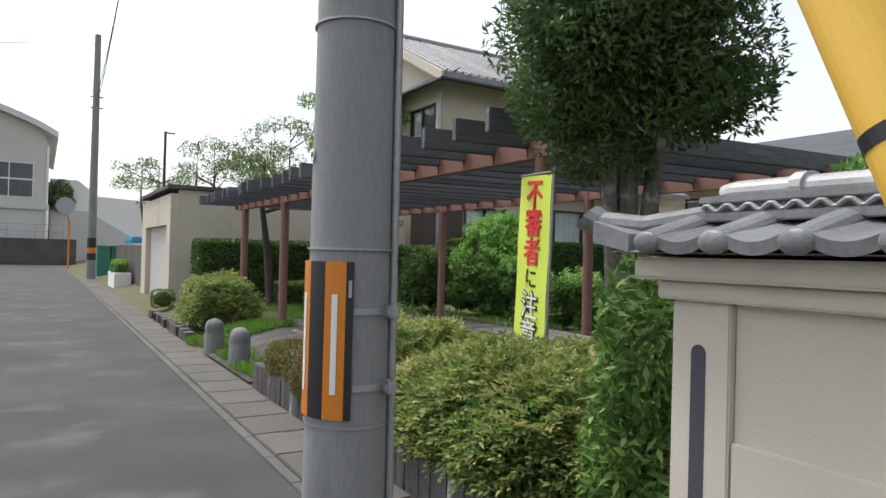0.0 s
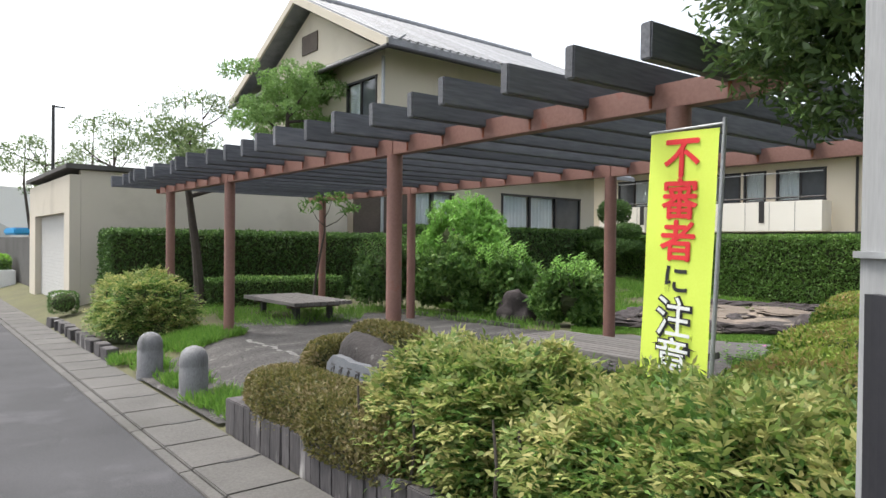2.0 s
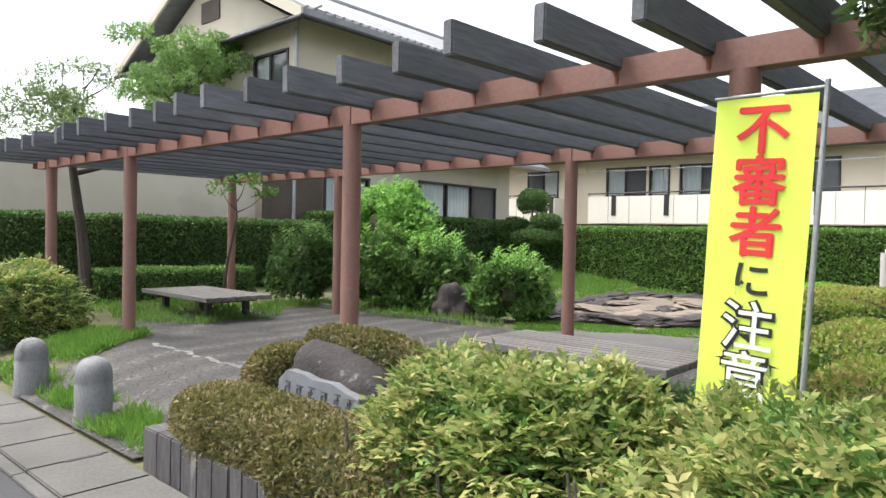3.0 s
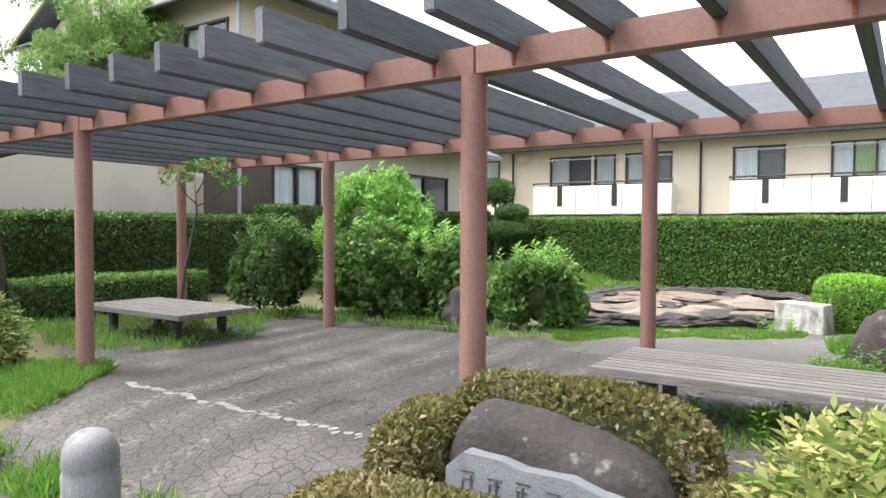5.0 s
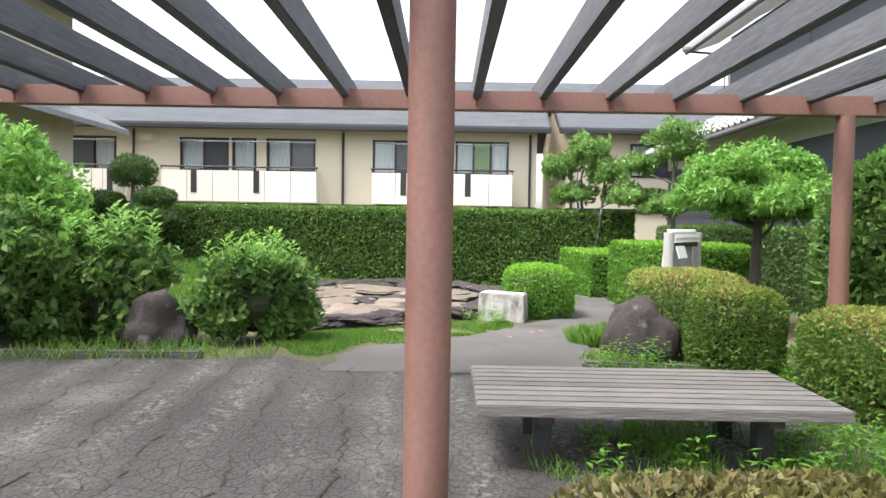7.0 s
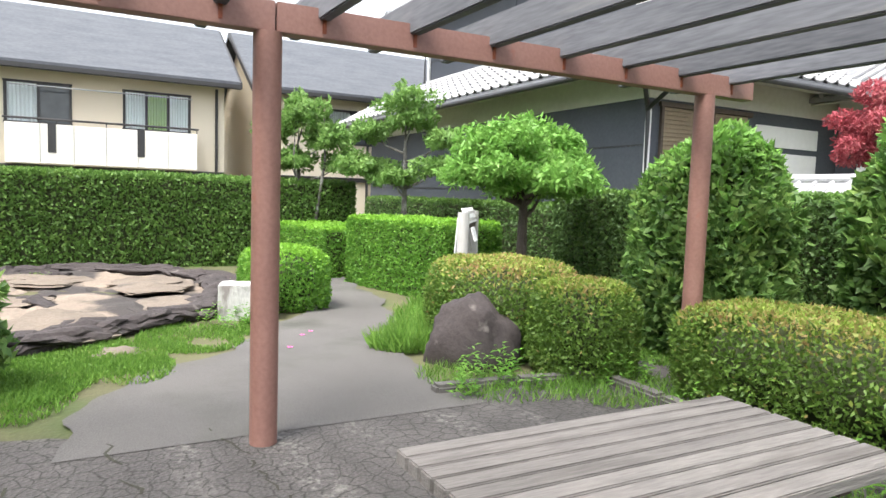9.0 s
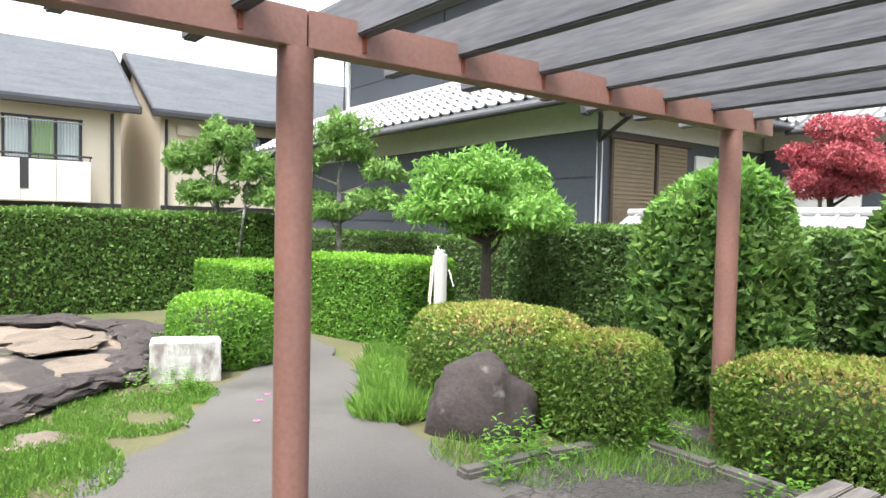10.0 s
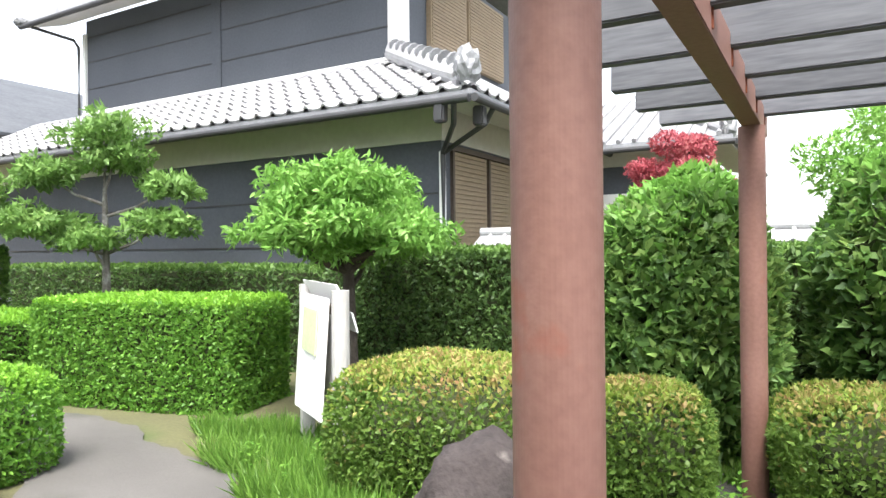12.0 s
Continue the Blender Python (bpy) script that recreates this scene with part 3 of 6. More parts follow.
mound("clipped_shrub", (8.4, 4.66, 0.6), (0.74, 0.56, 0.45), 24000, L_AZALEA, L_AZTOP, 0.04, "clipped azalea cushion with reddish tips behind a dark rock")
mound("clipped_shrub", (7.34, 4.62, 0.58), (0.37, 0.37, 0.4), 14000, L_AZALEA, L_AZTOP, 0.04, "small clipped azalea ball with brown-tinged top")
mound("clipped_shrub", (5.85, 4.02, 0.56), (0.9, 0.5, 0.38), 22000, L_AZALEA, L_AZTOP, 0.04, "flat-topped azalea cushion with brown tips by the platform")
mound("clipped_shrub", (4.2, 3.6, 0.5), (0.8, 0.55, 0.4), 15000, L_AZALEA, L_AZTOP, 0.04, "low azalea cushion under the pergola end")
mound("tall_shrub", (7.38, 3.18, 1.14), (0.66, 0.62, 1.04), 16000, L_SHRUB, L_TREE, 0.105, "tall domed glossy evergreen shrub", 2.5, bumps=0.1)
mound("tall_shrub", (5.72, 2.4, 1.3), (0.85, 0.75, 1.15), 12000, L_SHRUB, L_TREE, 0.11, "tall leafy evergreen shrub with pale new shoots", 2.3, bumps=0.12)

# ---- buildings ----
def gable_roof(bm, x0, x1, y0, y1, eave, ridge, along="y", thick=0.14):
    """Two sloping slabs with a ridge along x or y."""
    if along == "y":
        xm = (x0 + x1) / 2
        for a, b in ((x0, xm), (x1, xm)):
            prism(bm, [(a, y0, eave), (b, y0, ridge), (b, y1, ridge), (a, y1, eave)], (0, 0, thick))
    else:
        ym = (y0 + y1) / 2
        for a, b in ((y0, ym), (y1, ym)):
            prism(bm, [(x0, a, eave), (x0, b, ridge), (x1, b, ridge), (x1, a, eave)], (0, 0, thick))
    return bm


def wall_with_holes(bm, axis, at, thick, u0, u1, z0, z1, holes):
    """An upright wall across an axis, with openings (u0, u1, z0, z1)."""
    us = sorted({u0, u1, *[h[0] for h in holes], *[h[1] for h in holes]})
    zs = sorted({z0, z1, *[h[2] for h in holes], *[h[3] for h in holes]})
    for a, b in zip(us, us[1:]):
        for c, d in zip(zs, zs[1:]):
            if not any(h[0] <= (a + b) / 2 <= h[1] and h[2] <= (c + d) / 2 <= h[3] for h in holes):
                lo, hi = ((at, a, c), (at + thick, b, d)) if axis == "x" else ((a, at, c), (b, at + thick, d))
                box(bm, lo, hi)
    bmesh.ops.remove_doubles(bm, verts=bm.verts, dist=0.0005)
    seen = {}
    for f in bm.faces:
        seen.setdefault(tuple(round(q, 3) for q in f.calc_center_median()), []).append(f)
    bmesh.ops.delete(bm, geom=[f for fs in seen.values() if len(fs) > 1 for f in fs], context="FACES_ONLY")
    return bm


def window(parent, axis, face, u0, u1, z0, z1, sign, fills=("curtain", "dark"), frame_mat=None, name="window"):
    """A sliding window in an opening: frame, panes, and what shows behind each pane."""
    frame_mat = frame_mat or M_BLACK
    f = lambda d, u, z: (face + sign * d, u, z) if axis == "x" else (u, face + sign * d, z)
    w = part(name, bmx(box, f(0.04, u0 - 0.05, z0 - 0.06), f(-0.06, u1 + 0.05, z0)), frame_mat, parent)
    part("head", bmx(box, f(0.04, u0 - 0.05, z1), f(-0.06, u1 + 0.05, z1 + 0.06)), frame_mat, w)
    n = len(fills)
    step = (u1 - u0) / n
    for k in range(n + 1):
        u = u0 + k * step
        part("stile", bmx(box, f(0.03, u - 0.035, z0), f(-0.05, u + 0.035, z1)), frame_mat, w)
    for k, kind in enumerate(fills):
        a, b = u0 + k * step + 0.035, u0 + (k + 1) * step - 0.035
        if kind == "dark":
            part("pane", bmx(box, f(-0.02, a, z0), f(-0.032, b, z1)), M_DARKGLASS, w)
            continue
        pane = part("pane", bmx(box, f(-0.015, a, z0), f(-0.02, b, z1)), M_GLASS, w)
        pane.visible_shadow = False
        mat = M_GREENCURTAIN if kind == "green" else M_CURTAIN
        bm = bmesh.new()
        m = 24
        prev = None
        for j in range(m + 1):
            u, d = a + (b - a) * j / m, -0.09 - 0.018 * math.sin(j * 1.9)
            pair = (bm.verts.new(f(d, u, z0)), bm.verts.new(f(d, u, z1)))
            if prev:
                bm.faces.new((prev[0], pair[0], pair[1], prev[1]))
            prev = pair
        part("curtain", bm, mat, w)
    return w


def apartment(y0, y1, windows, balconies, pipes, label):
    """Two-storey block facing the garden, its upper floor above the hedge."""
    b = thing("apartment_house", label, "house", "cream apartment houses behind the hedge")
    holes = [(a, c, 3.3, 4.38) for a, c, *_ in windows]
    part("wall", wall_with_holes(bmesh.new(), "x", 25.8, 0.25, y0, y1, 0, 4.9, holes), M_CREAM, b)
    for yy in (y0, y1 - 0.25):
        part("gable_wall", bmx(prism, [(26.05, yy, 0), (32.2, yy, 0), (32.2, yy, 4.9), (29, yy, 7.0), (26.05, yy, 5.05)], (0, 0.25, 0)), M_CREAM, b)
    part("back_wall", bmx(box, (31.95, y0 + 0.25, 0), (32.2, y1 - 0.25, 4.9)), M_CREAM, b)
    part("inner_wall", bmx(box, (26.6, y0 + 0.3, 2.4), (26.7, y1 - 0.3, 4.8)), M_DARKWOOD, b)
    part("roof", gable_roof(bmesh.new(), 25.15, 32.85, y0 - 0.35, y1 + 0.35, 4.78, 7.12), M_SLATE, b)
    part("gutter", bmx(box, (25.02, y0 - 0.4, 4.68), (25.16, y1 + 0.4, 4.82), 0.02), M_BLACK, b)
    for yy in (y0 - 0.42, y1 + 0.34):
        bm = bmesh.new()
        for xa in (25.1, 32.9):
            prism(bm, [(xa, yy, 4.72), (29, yy, 7.08), (29, yy, 7.24), (xa, yy, 4.9)], (0, 0.07, 0))
        part("barge_board", bm, M_BLACK, b)
    part("band", bmx(box, (25.72, y0, 1.95), (25.797, y1, 2.1)), M_BLACK, b)
    for a, c, *fills in windows:
        window(b, "x", 25.8, a, c, 3.3, 4.38, -1, fills)
    for a, c, slots in balconies:
        bal = part("balcony", bmx(box, (24.9, a, 2.12), (24.98, c, 3.2)), M_WHITE, b)
        part("balcony_side", bmx(box, (24.98, a, 2.12), (25.71, a + 0.08, 3.2)), M_WHITE, bal)
        part("balcony_side", bmx(box, (24.98, c - 0.08, 2.12), (25.71, c, 3.2)), M_WHITE, bal)
        part("balcony_floor", bmx(box, (24.98, a + 0.08, 2.12), (25.71, c - 0.08, 2.2)), M_WHITE, bal)
        part("top_rail", bmx(rod, (24.94, a - 0.05, 3.33), (24.94, c + 0.05, 3.33), 0.03), M_BLACK, bal)
        part("drying_pole", bmx(rod, (25.2, a + 0.1, 4.25), (25.2, c - 0.1, 4.25), 0.02), M_STEEL, bal)
        u = a
        while u <= c + 0.01:
            part("rail_post", bmx(rod, (24.94, min(u, c), 3.19), (24.94, min(u, c), 3.33), 0.015), M_BLACK, bal)
            u += (c - a) / 4
        for u in slots:
            part("slot", bmx(box, (24.885, u - 0.1, 2.42), (24.897, u + 0.1, 3.2)), M_BLACK, bal)
        for j in range(1, 6):
            u = a + (c - a) * j / 6
            part("panel_joint", bmx(box, (24.893, u - 0.006, 2.14), (24.899, u + 0.006, 3.18)), M_CONC, bal)
    part("vent_hood", bmx(box, (25.6, pipes[0] - 0.75, 4.25), (25.797, pipes[0] - 0.3, 4.55), 0.03), M_CREAM, b)
    for u in pipes:
        part("downpipe", bmx(rod, (25.72, u, 0), (25.72, u, 4.7), 0.045), M_BLACK, b)
    return b


apartment(4.0, 27.0, [(15.2, 16.9, "dark", "curtain"), (14.2, 15.0, "curtain"), (12.05, 13.75, "dark", "curtain"), (8.3, 9.9, "dark", "curtain"), (5.05, 6.9, "curtain", "green", "curtain"), (19.3, 20.9, "curtain", "dark")],
          [(18.9, 21.3, (19.05,)), (11.8, 17.25, (16.1, 13.9)), (4.95, 9.85, (8.75, 6.5))], (18.6, 11.0, 4.25), "cream two-storey apartment house with slate roof and white balconies")
apartment(-9.0, 2.9, [(-1.2, 0.6, "dark", "curtain"), (-5, -3, "curtain", "dark")], [], (2.75, -0.9), "cream apartment house with dark slate gable roof")

# garage beside the lane
garage = thing("garage", "flat-roofed beige rendered garage with a shuttered doorway", "garage")
part("front_wall", wall_with_holes(bmesh.new(), "x", 2.68, 0.2, 17.2, 22.4, 0, 2.85, [(17.75, 21.5, 0, 2.1)]), M_PLASTER, garage)
part("side_wall", bmx(box, (2.884, 17.2, 0), (9.1, 17.4, 2.95)), M_PLASTER, garage)
part("back_wall", bmx(box, (8.9, 17.404, 0), (9.1, 22.2, 2.85)), M_PLASTER, garage)
part("end_wall", bmx(box, (2.884, 22.2, 0), (9.1, 22.4, 2.85)), M_PLASTER, garage)
part("roof", bmx(box, (2.6, 17.1, 2.96), (9.2, 22.5, 3.06), 0.01), M_CONC, garage)
sh = part("shutter", bmx(box, (2.83, 17.75, 0), (2.86, 21.5, 2.1)), M_GYM, garage)
for k in range(26):
    part("shutter_slat", bmx(box, (2.815, 17.76, 0.05 + k * 0.078), (2.829, 21.49, 0.115 + k * 0.078), 0.004), M_GYM, sh)

# beige house behind the garage
house = thing("beige_house", "beige two-storey house with grey tiled gable roof", "house")
part("side_wall", wall_with_holes(bmesh.new(), "x", 10.1, 0.2, 17.0, 25.4, 0, 6.8, [(17.4, 18.9, 5.0, 6.05)]), M_PLASTER, house)
part("front_wall", wall_with_holes(bmesh.new(), "y", 17.0, 0.2, 10.3, 19.0, 0, 6.8, [(11.0, 12.5, 1.2, 2.95), (14.5, 18.2, 2.0, 3.05), (12.6, 13.4, 5.0, 5.8)]), M_PLASTER, house)
part("back_wall", bmx(box, (10.3, 25.2, 0), (19.0, 25.4, 6.8)), M_PLASTER, house)
part("end_wall", bmx(box, (18.8, 17.2, 0), (19.0, 25.2, 6.8)), M_PLASTER, house)
part("gable", bmx(prism, [(10.1, 17.2, 6.8), (10.1, 25.2, 6.8), (10.1, 21.2, 8.8)], (0.2, 0, 0)), M_PLASTER, house)
part("gable_vent", bmx(box, (10.06, 20.7, 7.5), (10.097, 21.7, 8.1)), M_DARKWOOD, house)
roof = part("roof", gable_roof(bmesh.new(), 9.55, 20.0, 16.05, 26.35, 6.55, 9.05, "x", 0.16), M_KAWARA, house)
part("ridge", bmx(rod, (9.5, 21.2, 9.25), (20.05, 21.2, 9.25), 0.14), M_KAWARA, house)
for s in (-1, 1):
    part("barge_board", bmx(prism, [(9.49, 21.2 + s * 5.15, 6.42), (9.49, 21.2, 8.95), (9.49, 21.2, 9.2), (9.49, 21.2 + s * 5.15, 6.7)], (0.07, 0, 0)), M_PLASTER, house)
part("side_eave", bmx(prism, [(9.56, 16.06, 6.5), (10.097, 16.06, 6.85), (10.097, 26.3, 6.85), (9.56, 26.3, 6.5)], (0, 0, 0.06)), M_KAWARA, house)
part("eave_gutter", bmx(rod, (9.5, 16.0, 6.48), (20.0, 16.0, 6.48), 0.06), M_BLACK, house)
part("eave_gutter", bmx(rod, (9.5, 16.0, 6.48), (9.5, 26.3, 6.48), 0.06), M_BLACK, house)
for j in range(38):
    part("tile_rib", bmx(rod, (9.65 + j * 0.275, 16.05, 6.73), (9.65 + j * 0.275, 21.2, 9.23), 0.045, None, 6), M_KAWARA, roof)
part("porch_roof", bmx(prism, [(12.6, 15.95, 3.75), (19.9, 15.95, 3.75), (19.9, 16.997, 4.25), (12.6, 16.997, 4.25)], (0, 0, 0.12)), M_KAWARA, house)
part("downpipe", bmx(rod, (10.0, 16.93, 0), (10.0, 16.93, 6.5), 0.05), M_STEEL, house)
part("timber_cladding", bmx(box, (9.15, 16.93, 0.2), (10.9, 16.997, 3.0)), M_DARKWOOD, house)
window(house, "y", 17.0, 11.0, 12.5, 1.2, 2.95, -1, ("curtain", "curtain"))
window(house, "y", 17.0, 14.5, 18.2, 2.0, 3.05, -1, ("curtain", "curtain", "dark"))
window(house, "y", 17.0, 12.6, 13.4, 5.0, 5.8, -1, ("dark",))
window(house, "x", 10.1, 17.4, 18.9, 5.0, 6.05, -1, ("dark", "curtain"))

# ---- dark traditional house ----
dark = thing("dark_house", "two-storey traditional house with blue-grey boards and pale tiled roofs", "house")
part("front_wall", bmx(box, (10.9, 0.3, 0), (21.9, 0.5, 3.16)), M_BLUEGREY, dark)
part("side_wall", wall_with_holes(bmesh.new(), "x", 10.9, 0.2, -8.0, 0.296, 0, 3.16, [(-1.75, 0.22, 1.2, 3.05)]), M_BLUEGREY, dark)
part("eave_wall", bmx(box, (10.88, 0.3, 3.164), (21.9, 0.52, 3.62)), M_GYM, dark)
part("eave_wall", bmx(box, (10.88, -8.0, 3.164), (11.1, 0.296, 3.62)), M_GYM, dark)
part("upper_wall", bmx(box, (12.6, -1.0, 3.2), (20.8, -0.8, 6.9)), M_BLUEGREY, dark)
part("upper_side_wall", bmx(box, (12.6, -8.0, 3.2), (12.8, -1.004, 6.9)), M_BLUEGREY, dark)
part("upper_end_wall", bmx(box, (20.6, -8.0, 0), (20.8, -1.004, 6.9)), M_BLUEGREY, dark)
part("flashing", bmx(box, (12.55, -0.797, 4.7), (20.9, -0.74, 4.84)), M_WHITEWALL, dark)
part("corner_plaster", bmx(box, (12.54, -1.3, 4.75), (12.597, -0.74, 6.9)), M_WHITEWALL, dark)
part("end_corner_plaster", bmx(box, (20.76, -0.797, 4.85), (20.86, -0.74, 6.6)), M_WHITEWALL, dark)
for z in (5.35, 5.95, 6.5):
    part("board_joint", bmx(box, (12.62, -0.797, z), (20.75, -0.785, z + 0.02)), M_BLACK, dark)
part("board_joint", bmx(box, (16.5, -0.797, 4.85), (16.75, -0.78, 6.9)), M_BLUEGREY, dark)
for z in (1.75, 2.45):
    part("board_joint", bmx(box, (10.92, 0.503, z), (21.8, 0.513, z + 0.02)), M_BLACK, dark)
part("white_rail", bmx(box, (12.5, -6.0, 5.02), (12.56, -1.4, 5.16)), M_WHITEWALL, dark)
for a, b in ((-3.3, -1.95), (-5.0, -3.4)):
    w = part("upper_shutter", bmx(box, (12.5, a, 5.3), (12.597, b, 6.75)), M_BROWN, dark)
    for k in range(22):
        part("slat", bmx(box, (12.48, a + 0.03, 5.34 + k * 0.064), (12.499, b - 0.03, 5.38 + k * 0.064)), M_BROWN, w)
part("shutter_frame", bmx(box, (10.84, -1.8, 3.05), (10.897, 0.3, 3.12)), M_DARKWOOD, dark)
for a, b in ((-0.85, 0.22), (-1.75, -0.9)):
    w = part("shutter", bmx(box, (10.9, a, 1.2), (10.95, b, 3.05)), M_BROWN, dark)
    for k in range(28):
        part("slat", bmx(box, (10.88, a + 0.03, 1.24 + k * 0.065), (10.899, b - 0.03, 1.285 + k * 0.065)), M_BROWN, w)
for a in (-0.9, 0.22):
    part("shutter_post", bmx(box, (10.85, a, 1.2), (10.899, a + 0.05, 3.05)), M_DARKWOOD, dark)
part("paper_window", bmx(box, (10.86, -3.6, 1.9), (10.897, -1.95, 2.5)), M_WHITEWALL, dark)
part("paper_window", bmx(box, (10.86, -3.6, 2.6), (10.897, -1.95, 2.95)), M_WHITEWALL, dark)
# lower roof: front slope with a hip towards the side slope
E1, E2, T1, T2 = (10.0, 1.35, 3.5), (22.6, 1.35, 3.5), (12.6, -0.75, 4.68), (22.6, -0.75, 4.68)
lower = part("lower_roof", bmx(prism, [E1, E2, T2, T1], (0, 0, 0.06)), M_KAWARA, dark)
side_roof = part("side_roof", bmx(prism, [(10.0, -8.5, 3.5), E1, T1, (12.6, -8.5, 4.68)], (0, 0, 0.06)), M_KAWARA, dark)
hip = part("hip_ridge", bmx(limb, [(10.2, 1.18, 3.7), (10.8, 0.68, 3.98), (12.55, -0.72, 4.86)], 0.1, 0.09, 10), M_KAWARA_PALE, dark)
for k in range(3):
    part("ridge_layer", bmx(limb, [(10.25 + 0.1 * k, 1.14 - 0.08 * k, 3.8 + 0.075 * k), (10.8, 0.68, 4.05 + 0.06 * k), (12.5, -0.68, 4.9 + 0.05 * k)], 0.115 - 0.02 * k, 0.1 - 0.02 * k, 8), M_KAWARA_PALE, hip)
for k in range(9):
    f = 0.08 + 0.1 * k
    part("ridge_collar", bmx(rod, (10.2 + 2.35 * f, 1.18 - 1.9 * f, 3.93 + 1.1 * f), (10.25 + 2.35 * f, 1.14 - 1.9 * f, 3.955 + 1.1 * f), 0.1, None, 10), M_KAWARA, hip)
for px, py in ((10.1, 0.95), (10.4, 1.38)):
    part("rain_head", bmx(box, (px - 0.07, py - 0.07, 3.2), (px + 0.07, py + 0.07, 3.44), 0.02), M_IRON, dark)
part("demon_tile", bmx(blob, (10.12, 1.22, 3.86), (0.16, 0.16, 0.24), 0.3, 3, 2, 3), M_KAWARA, dark)
part("soffit", bmx(prism, [(10.05, 1.3, 3.46), (22.5, 1.3, 3.46), (22.5, 0.53, 3.6), (10.85, 0.53, 3.6)], (0, 0, 0.03)), M_GYM, dark)
part("side_soffit", bmx(prism, [(10.05, -8.4, 3.46), (10.05, 1.28, 3.46), (10.86, 0.5, 3.6), (10.86, -8.4, 3.6)], (0, 0, 0.03)), M_GYM, dark)
part("eave_gutter", bmx(rod, (10.0, 1.42, 3.44), (22.6, 1.42, 3.44), 0.05), M_IRON, dark)
part("eave_gutter", bmx(rod, (9.93, 1.42, 3.44), (9.93, -8.4, 3.44), 0.05), M_IRON, dark)
part("downpipe", bmx(limb, [(10.2, 1.42, 3.4), (10.35, 1.15, 3.22), (10.82, 0.6, 2.98), (10.83, 0.58, 2.8), (10.83, 0.58, 0)], 0.035, 0.035, 8), M_IRON, dark)
part("downpipe", bmx(limb, [(9.95, 0.9, 3.4), (10.1, 0.8, 3.25), (10.8, 0.62, 2.97)], 0.035, 0.035, 8), M_IRON, dark)
part("corner_pipe", bmx(rod, (10.87, 0.53, 0), (10.87, 0.53, 3.0), 0.045), M_WHITEWALL, dark)


def roll_tile(w, length):
    """One pan tile with its rolled edge, sloping along y."""
    bm = bmesh.new()
    prof = [(-w / 2, 0.0), (-w * 0.3, -0.018), (0, -0.024), (w * 0.22, -0.012), (w * 0.3, 0.022), (w * 0.4, 0.036), (w * 0.5, 0.022), (w * 0.53, 0.0)]
    rows = [[bm.verts.new((x, y, z + dz)) for x, z in prof] for y, dz in ((0, 0.03), (length, 0.0))]
    low = [bm.verts.new((x, 0, z)) for x, z in prof]
    for i in range(len(prof) - 1):
        bm.faces.new((rows[0][i], rows[0][i + 1], rows[1][i + 1], rows[1][i]))
        bm.faces.new((low[i], low[i + 1], rows[0][i + 1], rows[0][i]))
    return bm


def up_slope(a, b):
    """Rotation whose y axis runs from a up to b."""
    y = (Vector(b) - Vector(a)).normalized()
    x = y.cross(Vector((0, 0, 1))).normalized()
    return Matrix((x, y, x.cross(y))).transposed().to_4x4()


tile = mesh_of("roof_tile", roll_tile(0.3, 0.32), M_KAWARA_PALE)
turn = up_slope((0, 1.35, 3.56), (0, -0.75, 4.74))
for j in range(42):
    for i in range(7):
        x, f = 10.2 + 0.3 * j, (i + 0.02) / 7
        if x > 10.15 + 2.5 * f:
            shared("roof_tile", tile, Matrix.Translation((x, 1.37 - 2.1 * f, 3.575 + 1.18 * f)) @ turn, lower)
rest = []
turn = up_slope((10.0, 0, 3.56), (12.6, 0, 4.74))
bm = bmesh.new()
for j in range(30):
    for i in range(8):
        y, f = 1.1 - 0.3 * j, (i + 0.02) / 8
        if y < 1.2 - 2.05 * f:
            one = roll_tile(0.3, 0.34)
            one.transform(Matrix.Translation((9.98 + 2.6 * f, y, 3.575 + 1.18 * f)) @ turn)
            me = bpy.data.meshes.new("course")
            one.to_mesh(me)
            one.free()
            bm.from_mesh(me)
            bpy.data.meshes.remove(me)
tagged(part("tile_field", bm, M_KAWARA_PALE, side_roof), kind="stuff")
part("upper_roof", bmx(prism, [(11.7, 0.1, 6.72), (21.7, 0.1, 6.72), (21.7, -4.4, 9.0), (11.7, -4.4, 9.0)], (0, 0, 0.16)), M_KAWARA_PALE, dark)
part("upper_roof_back", bmx(prism, [(11.7, -4.4, 9.0), (21.7, -4.4, 9.0), (21.7, -8.9, 6.72), (11.7, -8.9, 6.72)], (0, 0, 0.16)), M_KAWARA_PALE, dark)
part("upper_soffit", bmx(prism, [(11.75, 0.05, 6.64), (21.6, 0.05, 6.64), (21.6, -0.79, 6.95), (11.75, -0.79, 6.95)], (0, 0, 0.03)), M_GYM, dark)
part("upper_gutter", bmx(rod, (11.7, 0.14, 6.66), (21.7, 0.14, 6.66), 0.055), M_IRON, dark)
part("corner_tile", bmx(blob, (21.7, 0.1, 6.78), (0.2, 0.16, 0.1), 0.2, 3, 4, 3), M_KAWARA, dark)
part("end_downpipe", bmx(limb, [(21.3, 0.12, 6.6), (20.95, -0.6, 6.45), (20.93, -0.7, 6.3), (20.93, -0.7, 4.8)], 0.035, 0.035, 8), M_IRON, dark)
